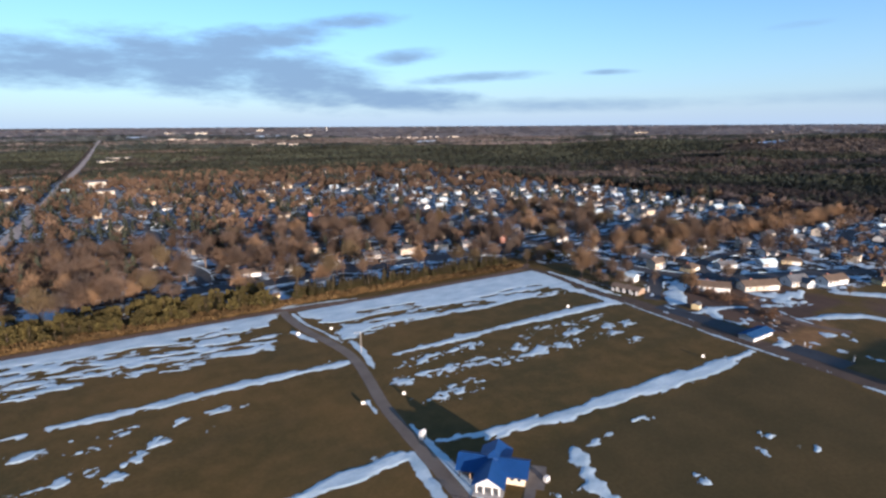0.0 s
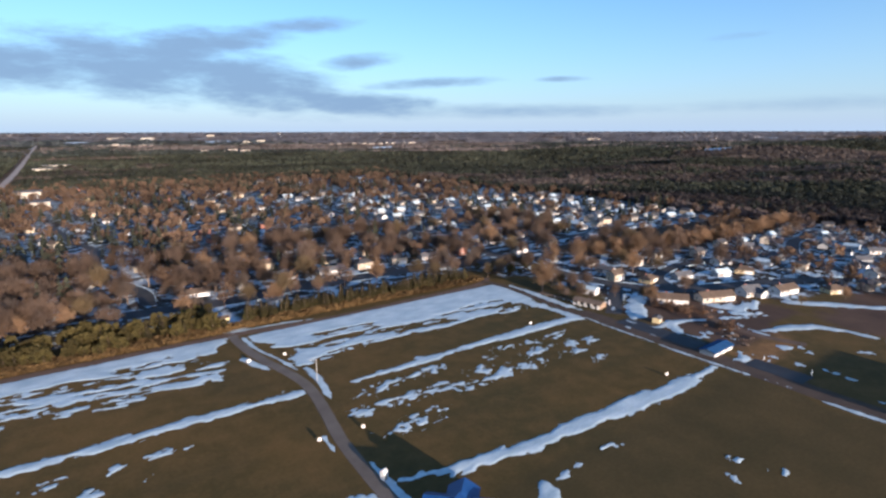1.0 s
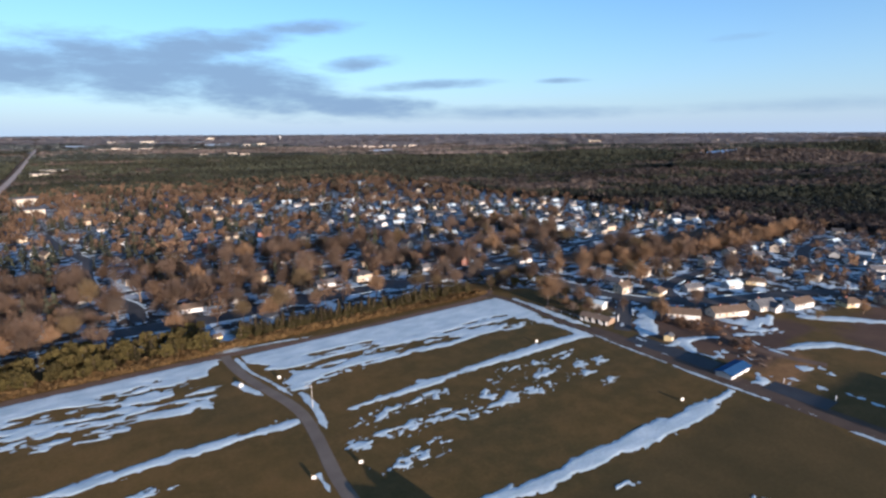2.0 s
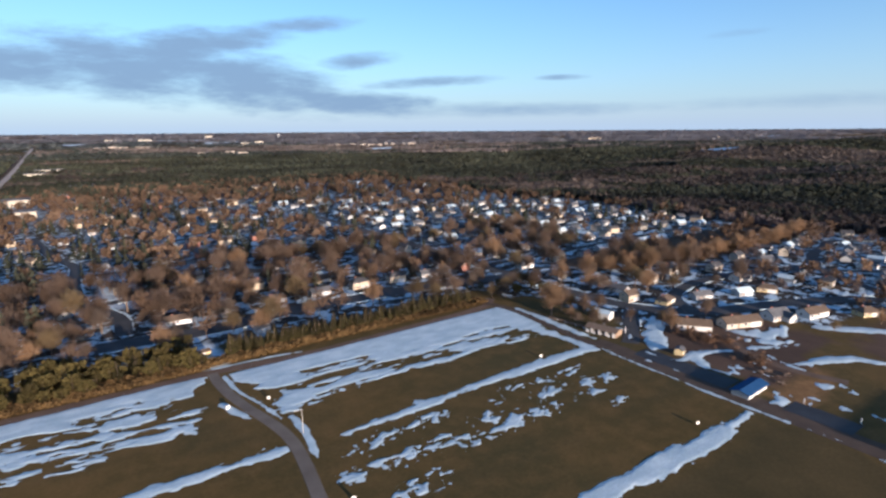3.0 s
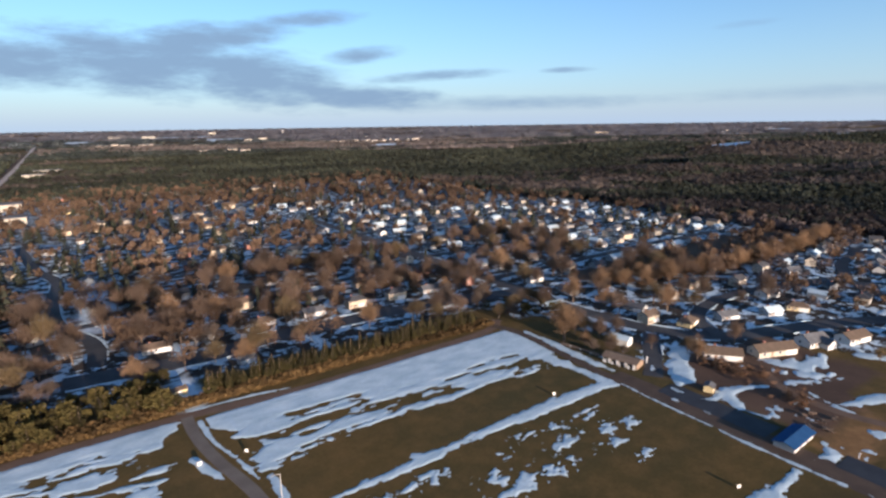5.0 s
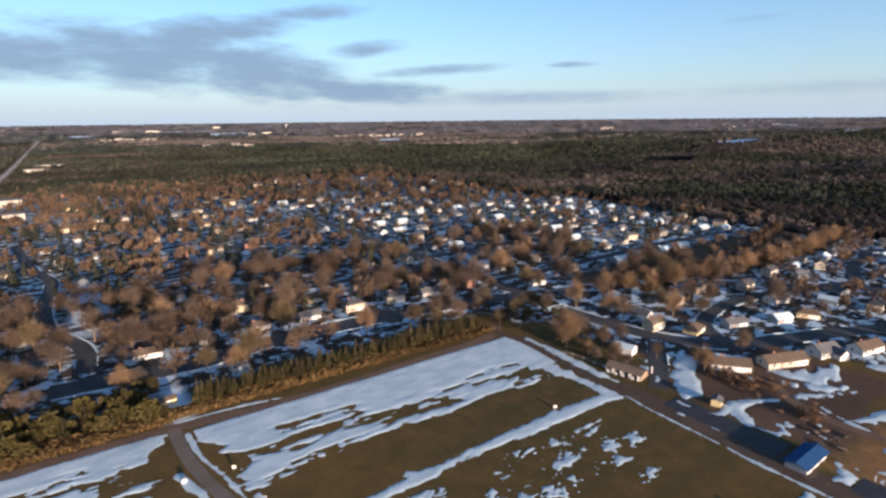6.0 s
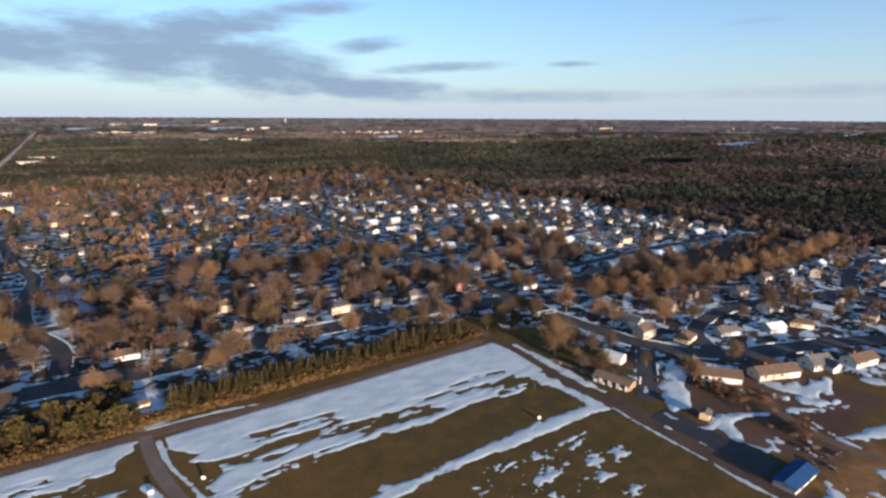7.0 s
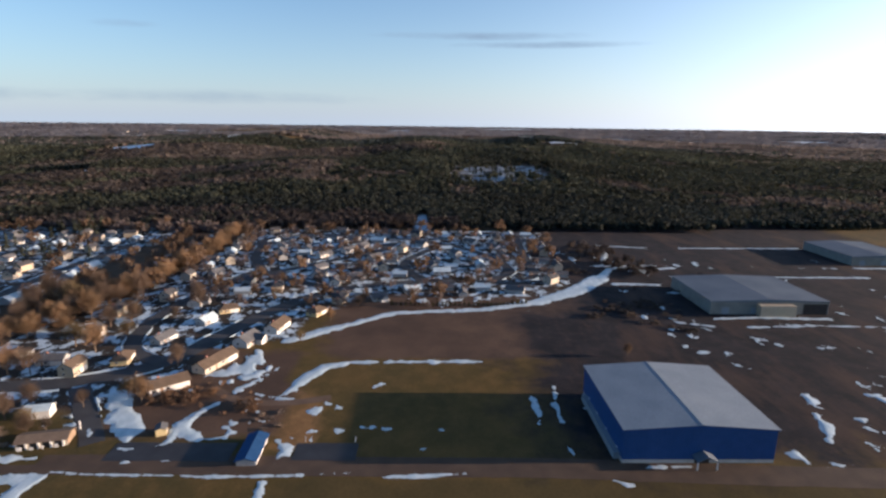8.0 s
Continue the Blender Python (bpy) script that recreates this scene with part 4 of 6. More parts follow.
# houses whose place is told by the view: x, y, turn, kind
PLACED = [
    (46.7, -69.4, -50, 0), (65, -78.3, -22, 12), (85.4, -83.2, -17, 5), (101.5, -91, -12, 0), (121, -104, -24, 2), (139, -112, -15, 10), (68, -43, 10, 2), (92, -18, 0, 4), (119, -13, 0, 10), (141, -26, 0, 4),
    (134, -43, 0, 5), (124, -62, -60, 2), (157, -76, 10, 10), (217, -73, 0, 5), (186, -91, 0, 8), (172, -104, 0, 5), (143, -131, -70, 8), (178, -20, 0, 4), (58, -31, 0, 1), (70, -3, 0, 0),
]
PLACED_NORTH = [
    (-42, 128, 0, 4), (-44, 88, 0, 2), (-119, 63, 0, 0), (-70, 123, 0, 2), (70, 76, 0, 0),
]
for x, y, turn, kind in PLACED + PLACED_NORTH:
    set_house(kind, x, y, turn, True, 14, 0.92 if y < -60 and x < 110 else 0.78)


def near_street(x, y, gap):
    for line, width in STREETS:
        for (ax, ay), (bx, by) in zip(line, line[1:]):
            dx, dy = bx - ax, by - ay
            t = min(1, max(0, ((x - ax) * dx + (y - ay) * dy) / (dx * dx + dy * dy)))
            if math.hypot(x - ax - t * dx, y - ay - t * dy) < gap + width / 2:
                return True
    return False


BELT = ([88, 121, 167, 207, 257, 305], [10, 4, -5, -10, -9, -3])


def town(x, y):
    if 90 < x < 303 and abs(y - float(np.interp(x, *BELT))) < 7:
        return False
    if 12 < x < 48 and -70 < y < 0 or (x < 40 and y < 40):
        return False
    if y > 24 and x < 320:
        return True
    if x > 52 and y > -58:
        return True
    return x > 128 and y > -248 and y > -100 - (x - 90) * 1.6


for line, width in STREETS[:-1]:
    points = smooth_line(line, 2.0)
    run, gap = 0.0, 9.0
    for a, b in zip(points, points[1:]):
        run += (b - a).length
        if run < gap:
            continue
        run, gap = 0.0, rng.uniform(17.5, 22)
        way = (b - a).normalized()
        for s in (-1, 1):
            away = width / 2 + rng.uniform(10, 14)
            x, y = a.x - way.y * s * away, a.y + way.x * s * away
            if not town(x, y) or near_street(x, y, 6.0) or rng.random() < (0.5 if x < 60 and y > 100 else 0.08):
                continue
            turn = math.degrees(math.atan2(way.y, way.x)) + (0 if s > 0 else 180) + rng.uniform(-6, 6)
            set_house(rng.choice((3, 4, 3, 9, 9, 3, 5)) if x > 120 and y < -60 else rng.choice((1, 3, 4, 6, 10, 0, 3, 7)) if x < 40 else rng.choice((3, 4, 5, 9, 3, 4, 9, 9, 3)), x, y, turn, math.hypot(x + 140, y + 160) < 330, 13, 0.8)
# small homes packed close behind the first rows
for row in range(10):
    y = -246.0
    while y < -8:
        y += rng.uniform(11.5, 16)
        x = 152 + row * 17.5 + rng.uniform(-1.8, 1.8)
        if town(x, y) and not near_street(x, y, 5.0) and rng.random() < 0.9:
            set_house(rng.choice((3, 9, 9, 3, 8, 3, 3, 9)), x, y, rng.uniform(-5, 5) + rng.choice((90, 90, 0, 180)), False, 11.5, 0.66)
for _ in range(500):
    x, y = rng.uniform(60, 300), rng.uniform(48, 270)
    if town(x, y) and not near_street(x, y, 5.5):
        set_house(rng.choice((3, 3, 9, 10, 9, 4, 3)), x, y, rng.uniform(-12, 12) + rng.choice((0, 0, 90, 180)), False, 15, 0.78)
# scattered farther homes in the woods
for _ in range(90):
    x, y = rng.uniform(-330, 320), rng.uniform(400, 760)
    if rng.random() < (y - 380) / 520:
        continue
    set_house(rng.randrange(13), x, y, rng.uniform(-20, 20) + rng.choice((0, 90, 180)), False)
for x, y in ((572, 463), (600, 500), (640, 570), (683, 636)):
    set_house(2, x, y, rng.uniform(-20, 20), False)
homes.sort(key=lambda home: home[0])
for far_off, kind, near, m in homes[:295]:
    copy_thing((near_kinds if near else far_kinds)[kind], m)


def joined_homes(rest):
    """The homes beyond the nearest three hundred, as one mesh of many small houses."""
    verts, faces, slots, mats = [], [], [], []
    for far_off, kind, near, m in rest:
        for piece in far_kinds[kind].children_recursive:
            if piece.data.materials[0] not in mats:
                mats.append(piece.data.materials[0])
            base = len(verts)
            verts += [tuple(m @ v.co) for v in piece.data.vertices]
            faces += [tuple(base + i for i in f.vertices) for f in piece.data.polygons]
            slots += [mats.index(piece.data.materials[0])] * len(piece.data.polygons)
    me = bpy.data.meshes.new("far_houses")
    me.from_pydata(verts, [], faces)
    for mat in mats:
        me.materials.append(mat)
    me.polygons.foreach_set("material_index", slots)
    tagged(new("far_houses", me), "many small far houses among bare trees", "houses", kind="stuff")


joined_homes(homes[295:])
for ob in STORE:
    for o in (*ob.children_recursive, ob):
        bpy.data.objects.remove(o)


# ---- blue sports hall ----
def build_hall():
    x0, x1, y0, y1, eave, ridge = 4.6, 43.2, -249.2, -208.3, 9.95, 11.3
    mid = (y0 + y1) / 2
    ob = empty("sports_hall", "large deep-blue sheet-metal hall with a pale low roof", "hall", m=pose(0, 0, 0))
    bm = bmesh.new()
    outline = [(y0, 1.1), (y1, 1.1), (y1, eave), (mid, ridge - 0.02), (y0, eave)]
    a = [bm.verts.new((x0, y, z)) for y, z in outline]
    b = [bm.verts.new((x1, y, z)) for y, z in outline]
    bm.faces.new(a)
    bm.faces.new(b[::-1])
    for i in range(5):
        j = (i + 1) % 5
        bm.faces.new((a[i], b[i], b[j], a[j]))
    part("wall", bm, BLUE_WALL, ob)
    part("base_wall", boxed(x0 + 0.02, x1 - 0.02, y0 + 0.02, y1 - 0.02, -0.3, 1.1), CONCRETE, ob, "pale concrete base wall")
    for s, name in ((y1, "roof_slope"), (y0, "roof_slope")):
        bm = bmesh.new()
        over = 0.5 if s > mid else -0.5
        drop = (ridge - eave) / abs(s - mid) * 0.5
        outline = [(mid, ridge + 0.16), (mid, ridge), (s + over, eave - drop), (s + over, eave - drop + 0.16)]
        a = [bm.verts.new((x0 - 0.5, y, z)) for y, z in outline]
        b = [bm.verts.new((x1 + 0.5, y, z)) for y, z in outline]
        bm.faces.new(a)
        bm.faces.new(b[::-1])
        for i in range(4):
            j = (i + 1) % 4
            bm.faces.new((a[i], b[i], b[j], a[j]))
        part(name, bm, PALE_METAL, ob, "pale grey metal roof slope")
    part("ridge_cap", boxed(x0 - 0.5, x1 + 0.5, mid - 0.25, mid + 0.25, ridge + 0.12, ridge + 0.22), PALE_METAL, ob)
    for y in (y0 - 0.15, y1 + 0.15):
        part("gutter", boxed(x0 - 0.4, x1 + 0.4, y - 0.12, y + 0.12, eave - 0.35, eave - 0.12), BLUE_WALL, ob)
    bm = bmesh.new()
    for k in range(34):
        y = y0 + 0.6 + k * (y1 - y0 - 1.2) / 33
        box(bm, x0 - 0.06, x0, y - 0.05, y + 0.05, 1.1, eave - 0.25)
    part("sheet_rib", bm, BLUE_WALL, ob)
    # entrance canopy
    cy = mid - 1.0
    part("door", boxed(x0 - 0.08, x0 + 0.05, cy - 2.0, cy + 2.0, 0, 3.0), DARK, ob)
    bm = bmesh.new()
    prism_outline = [(-2.8, 2.6), (0, 3.9), (2.8, 2.6), (2.8, 2.3), (0, 3.6), (-2.8, 2.3)]
    a = [bm.verts.new((x0 - 3.4, cy + y, z)) for y, z in prism_outline]
    b = [bm.verts.new((x0, cy + y, z)) for y, z in prism_outline]
    bm.faces.new(a)
    bm.faces.new(b[::-1])
    for i in range(6):
        j = (i + 1) % 6
        bm.faces.new((a[i], b[i], b[j], a[j]))
    part("canopy", bm, DULL_METAL, ob, "blue-grey gabled entrance canopy")
    for y in (-2.6, 2.6):
        part("canopy_post", boxed(x0 - 3.3, x0 - 3.0, cy + y - 0.15, cy + y + 0.15, 0, 2.4), WHITE_PAINT, ob)
    for k in range(4):
        part("side_door", boxed(x0 + 4 + k * 9, x0 + 5.2 + k * 9, y1 - 0.05, y1 + 0.08, 0, 2.2), WHITE_PAINT, ob)
    bm = bmesh.new()
    box(bm, x0 + 2, x1 - 4, y1, y1 + 1.6, -0.1, 1.9)
    part("lean_to", bm, PALE_METAL, ob, "low pale lean-to along the side wall")


def flat_hall(label, x0, x1, y0, y1, h, wall, roof, bays):
    ob = empty("warehouse", label, "warehouse", m=pose(0, 0, ground_at((x0 + x1) / 2, (y0 + y1) / 2)))
    part("wall", boxed(x0, x1, y0, y1, -0.5, h - 0.3), wall, ob)
    mid = (y0 + y1) / 2
    bm = bmesh.new()
    outline = [(y0 - 0.4, h - 0.3), (y0 - 0.4, h), (mid, h + 1.0), (y1 + 0.4, h), (y1 + 0.4, h - 0.3)]
    a = [bm.verts.new((x0 - 0.4, y, z)) for y, z in outline]
    b = [bm.verts.new((x1 + 0.4, y, z)) for y, z in outline]
    bm.faces.new(a)
    bm.faces.new(b[::-1])
    for i in range(5):
        j = (i + 1) % 5
        bm.faces.new((a[i], b[i], b[j], a[j]))
    part("roof", bm, roof, ob)
    for k in range(bays):
        y = y0 + (y1 - y0) * (k + 0.5) / bays
        part("loading_door", boxed(x0 - 0.08, x0 + 0.05, y - 1.8, y + 1.8, 0, 3.4), PALE_METAL, ob)
    return ob


GREY_WALL = material("grey_green_wall_sheet", (0.13, 0.14, 0.135), (0.175, 0.185, 0.175), 0.3, 0.8)
build_hall()
hall_two = flat_hall("long low warehouse with grey walls and blue-grey metal roof", 123.6, 168, -348, -291, 6.6, GREY_WALL, DULL_METAL, 4)
part("annex", boxed(119.5, 123.6, -330, -313, -0.3, 5.4), SIDINGS[1], hall_two, "tan front annex")
part("open_bay", boxed(123.42, 123.7, -347.5, -336, 0, 5.2), DARK, hall_two, "dark open loading bay")
flat_hall("far warehouse with a dull metal roof beside the woods", 220, 268, -475, -432, 6.0, GREY_WALL, DULL_METAL, 3)


GRAVEL_GREY = material("grey_paving", (0.085, 0.075, 0.068), (0.14, 0.125, 0.112), 0.3, 0.9, bump=0.1)


# ---- park pavilion with its blue roof ----
def build_pavilion():
    ob = empty("pavilion", "park pavilion with a blue metal cross-gable roof and white porch", "pavilion", m=pose(-111.2, -124.2, 0, 0, 0, 45))
    # arm along local x: front porch at -x; arm along local y
    h, rise = 2.15, 1.75
    part("wall", turned(gable_body(8.6, 5.6, h, rise), 0, (1.6, 0, 0)), CREAM_WALL, ob)
    part("roof", gable_roof(13.2, 5.6, h, rise, 0.5), BLUE_METAL, ob, "blue standing-seam metal roof")
    part("wing_wall", turned(gable_body(9.4, 5.8, h, rise - 0.2), 90, (0.6, -2.1, 0)), CREAM_WALL, ob)
    for x in (-2.0, 3.2):
        for y in (4.4, 6.6):
            part("shelter_post", boxed(x - 0.13, x + 0.13, y - 0.13, y + 0.13, 0, h), WEATHERED, ob)
    part("shelter_floor", boxed(-2.3, 3.5, 2.6, 6.9, -0.1, 0.07), GRAVEL_GREY, ob)
    part("wing_roof", turned(gable_roof(13.6, 5.8, h, rise - 0.2, 0.6), 90, (0.6, 0, 0)), BLUE_METAL, ob)
    part("porch_gable", turned(gable_body(0.3, 4.9, h - 0.15, rise - 0.15, 1.75), 0, (-6.4, 0, 0)), WHITE_PAINT, ob, "white gable board over the porch")
    for y in (-2.25, -0.85, 0.85, 2.25):
        part("porch_post", boxed(-6.55, -6.25, y - 0.16, y + 0.16, 0, 1.8), WHITE_PAINT, ob)
    part("porch_floor", boxed(-7.6, -2.7, -3.0, 3.0, -0.1, 0.12), CONCRETE, ob)
    part("cupola", boxed(-0.35, 1.55, -0.95, 0.95, h + rise - 0.3, h + rise + 0.55), BLUE_METAL, ob)
    bm = bmesh.new()
    base = [bm.verts.new((0.6 + x, y, h + rise + 0.55)) for x, y in ((-1.3, -1.3), (1.3, -1.3), (1.3, 1.3), (-1.3, 1.3))]
    top = bm.verts.new((0.6, 0, h + rise + 1.5))
    bm.faces.new(base[::-1])
    for k in range(4):
        bm.faces.new((base[k], base[(k + 1) % 4], top))
    part("cupola_roof", bm, BLUE_METAL, ob)
    for y in (-5.6, -4.2):
        window(ob, -2.3, y, 1.3, 0.9, 0.9, "west")
    for x in (4.4, 5.6):
        window(ob, x, -2.8, 1.3, 1.0, 0.9, "front")
    part("door", boxed(-2.8, -2.68, -0.6, 0.6, 0.1, 2.1), DARK, ob)
    part("terrace", boxed(-2.6, 5.2, -10.6, -6.9, -0.1, 0.08), GRAVEL_GREY, ob, "grey paved terrace")
    part("forecourt", boxed(-10.8, -7.6, -4.6, 3.6, -0.1, 0.06), GRAVEL_GREY, ob, "grey paved forecourt")
    part("side_path", boxed(-8.4, -2.6, -9.0, -6.9, -0.1, 0.06), GRAVEL_GREY, ob)
    for k in range(5):
        part("rail_post", boxed(-9.6, -9.5, 3.8 + k * 0.9, 3.9 + k * 0.9, 0, 1.0), DARK, ob)
    part("rail", boxed(-9.6, -9.5, 3.7, 7.6, 1.0, 1.08), DARK, ob, "dark handrail")
    return ob


build_pavilion()


def build_toilet(x, y):
    ob = empty("portable_toilet", "white portable toilet cabin beside the park road", "toilet", m=pose(x, y, 0, 0, 0, 20) @ Matrix.Diagonal((0.85, 0.85, 0.88, 1)))
    part("cabin", boxed(-0.7, 0.7, -0.7, 0.7, 0.08, 2.2), WHITE_PAINT, ob)
    part("roof", gable_roof(1.3, 1.3, 2.2, 0.35, 0.12, 0.08), WHITE_PAINT, ob)
    part("door", boxed(-0.3, 0.3, -0.75, -0.7, 0.15, 1.35), DARK, ob)
    part("skid", boxed(-0.75, 0.75, -0.75, 0.75, 0, 0.08), DARK, ob)


build_toilet(-117.0, -104.9)


def build_sign(x, y, turn):
    ob = empty("notice_board", "cream notice board on two short posts in the grass", "sign", "notice boards on the fields", pose(x, y, 0, 0, 0, turn) @ Matrix.Diagonal((0.78, 0.78, 0.8, 1)))
    part("board", boxed(-0.6, 0.6, -0.05, 0.05, 0.25, 1.25), WHITE_PAINT, ob)
    part("rail", boxed(-0.65, 0.65, -0.09, 0.09, 1.25, 1.33), CREAM_WALL, ob)
    for s in (-0.5, 0.5):
        part("post", boxed(s - 0.06, s + 0.06, -0.05, 0.05, -0.2, 0.25), WEATHERED, ob)


for x, y in ((-110.7, -27.2), (-122.4, -83.1), (-111.0, -83.9), (-21.5, -110.8), (-22.8, -53.4)):
    build_sign(x, y, -25)


def build_pole(x, y, h):
    ob = empty("lamp_post", "slim grey lamp post standing beside the park road", "lamp post", m=pose(x, y, 0))
    bm = bmesh.new()
    tube(bm, (0, 0, -0.2), (0, 0, h), 0.11, 0.07, 8)
    part("pole", bm, CONCRETE, ob)
    bm = bmesh.new()
    tube(bm, (0, 0, h - 0.2), (-1.4, 0, h + 0.1), 0.05, 0.04, 6)
    part("arm", bm, CONCRETE, ob)
    part("lamp_head", boxed(-2.0, -1.3, -0.14, 0.14, h + 0.03, h + 0.17), CONCRETE, ob)


build_pole(-109.6, -51.5, 7.0)


def build_cabinet(x, y, label):
    ob = empty("utility_cabinet", label, "cabinet", m=pose(x, y, 0, 0, 0, 15) @ Matrix.Diagonal((0.8, 0.8, 0.75, 1)))
    bm = boxed(-0.75, 0.75, -0.5, 0.5, 0.12, 1.4)
    bmesh.ops.bevel(bm, geom=bm.edges[:], offset=0.06, segments=2, affect="EDGES")
    part("body", bm, WHITE_PAINT, ob)
    part("plinth", boxed(-0.85, 0.85, -0.6, 0.6, -0.1, 0.12), CONCRETE, ob)
    for s in (-0.43, 0.43):
        part("door", boxed(s - 0.3, s + 0.3, -0.53, -0.5, 0.25, 1.3), WHITE_PAINT, ob)


build_cabinet(-122.2, -25.6, "white utility cabinet on the snowy verge of the road")
build_cabinet(-103.2, -131.5, "white utility cabinet beside the pavilion terrace")


# ---- yard between the gravel road and the street ----
def build_blue_shed():
    ob = empty("shed", "open-sided shed with a blue metal roof beside gravel", "shed", m=pose(9.6, -109.3, 0, 0, 0, 2) @ Matrix.Diagonal((1.08, 0.9, 0.7, 1)))
    part("wall", gable_body(11.5, 5.6, 2.2, 1.1), SIDINGS[3], ob)
    part("roof", gable_roof(11.5, 5.6, 2.2, 1.1, 0.5), FADED_BLUE, ob, "faded blue metal roof")
    for x in (-4, 0, 4):
        part("door", boxed(x - 1.2, x + 1.2, -2.86, -2.78, 0, 2.0), WHITE_PAINT, ob)


build_blue_shed()


def build_storage():
    """A low barn, its open bays towards the road, with added logs along the bank north of it."""
    ob = empty("storage_barn", "low tan-roofed storage barn with open white-framed bays", "barn", m=pose(15.4, -46.0, 0, 0, 0, -77.5))
    part("wall", turned(gable_body(12.4, 5.6, 1.9, 0.9), 0, (4.6, -2.1, 0)), SIDINGS[4], ob)
    part("roof", turned(gable_roof(12.4, 5.6, 1.9, 0.9, 0.4), 0, (4.6, -2.1, 0)), TAN_ROOF, ob)
    part("end_gable", turned(gable_body(0.2, 5.3, 1.8, 0.85, 0.2), 0, (10.95, -2.1, 0)), WEATHERED, ob, "orange-brown timber gable end")
    part("end_post", boxed(11.05, 11.35, 3.0, 3.4, 0, 2.6), WHITE_PAINT, ob)
    g = random.Random(6)
    for k in range(4):
        x = -0.2 + k * 3.0
        part("bay_opening", boxed(x - 0.9, x + 0.7, -4.96, -4.86, 0, 1.7), DARK, ob)
        part("bay_post", boxed(x + 0.95, x + 1.4, -5.3, -4.9, 0, 1.95), WHITE_PAINT, ob)
        part("bay_panel", boxed(x - 1.0, x + g.uniform(-0.5, 0.5), -5.55, -5.4, 0, g.uniform(0.6, 1.2)), WHITE_PAINT, ob, "white panel leaning before the bay")


def build_log_row(x, y, turn, length):
    """Dark logs and a few upright stakes, added where a low dark strip runs."""
    ob = empty("timber_stack", "low dark row of added logs beside the snowy bank", "timber stack", m=pose(x, y, ground_at(x, y), 0, 0, turn))
    g = random.Random(16)
    at = -length / 2
    while at < length / 2:
        n = g.uniform(1.8, 3.2)
        for row in range(2):
            for c in range(3 - row):
                bm = bmesh.new()
                tube(bm, (at, c * 0.5 + row * 0.25, 0.25 + row * 0.42), (at + n - 0.2, c * 0.5 + row * 0.25 + g.uniform(-0.1, 0.1), 0.25 + row * 0.42), 0.26, 0.22, 6)
                part("log", bm, BARK, ob)
        part("stake", boxed(at - 0.12, at + 0.02, -0.35, -0.22, 0, g.uniform(1.0, 1.5)), WHITE_PAINT if g.random() < 0.3 else BARK, ob)
        at += n


build_log_row(10.6, -33.5, -80, 14)
build_storage()


def small_shed(x, y, turn, w, d, h, wall, roof, label):
    ob = empty("garden_shed", label, "shed", m=pose(x, y, ground_at(x, y), 0, 0, turn))
    part("wall", gable_body(w, d, h, d * 0.22), wall, ob)
    part("roof", gable_roof(w, d, h, d * 0.22, 0.25, 0.12), roof, ob)
    part("door", boxed(-0.5, 0.5, -d / 2 - 0.05, -d / 2 + 0.03, 0, 1.9), WHITE_PAINT, ob)


small_shed(19, -80.5, 20, 3.4, 2.8, 1.9, SIDINGS[2], ROOFS[1], "small yellow shed with a grey roof beside the gravel yard")
small_shed(28.6, -39.5, -77, 7, 4.6, 2.6, SIDINGS[0], SNOW, "white outbuilding with a snowy roof behind the barn")
small_shed(-119, 19, 10, 4.6, 3.0, 2.0, SIDINGS[2], ROOFS[0], "small yellow shed at the edge of the pines")
small_shed(-94, 31, 8, 6, 4, 2.2, SIDINGS[3], ROOFS[1], "grey outbuilding behind the pine row")
WET_ASPHALT = material("damp_dark_asphalt", (0.017, 0.019, 0.024), (0.032, 0.034, 0.04), 0.2, 0.7, fine=3)
ribbon("parking_lot", [(9.8, -71), (9.8, -88), (9.6, -104)], 8.6, WET_ASPHALT, 0.07, "dark asphalt apron beside the gravel road", "road", 0.8)
ribbon("parking_lot", [(9.8, -120.5), (9.8, -137.5)], 8.2, WET_ASPHALT, 0.07, "dark asphalt pad beside the gravel road", "road", 0.5)


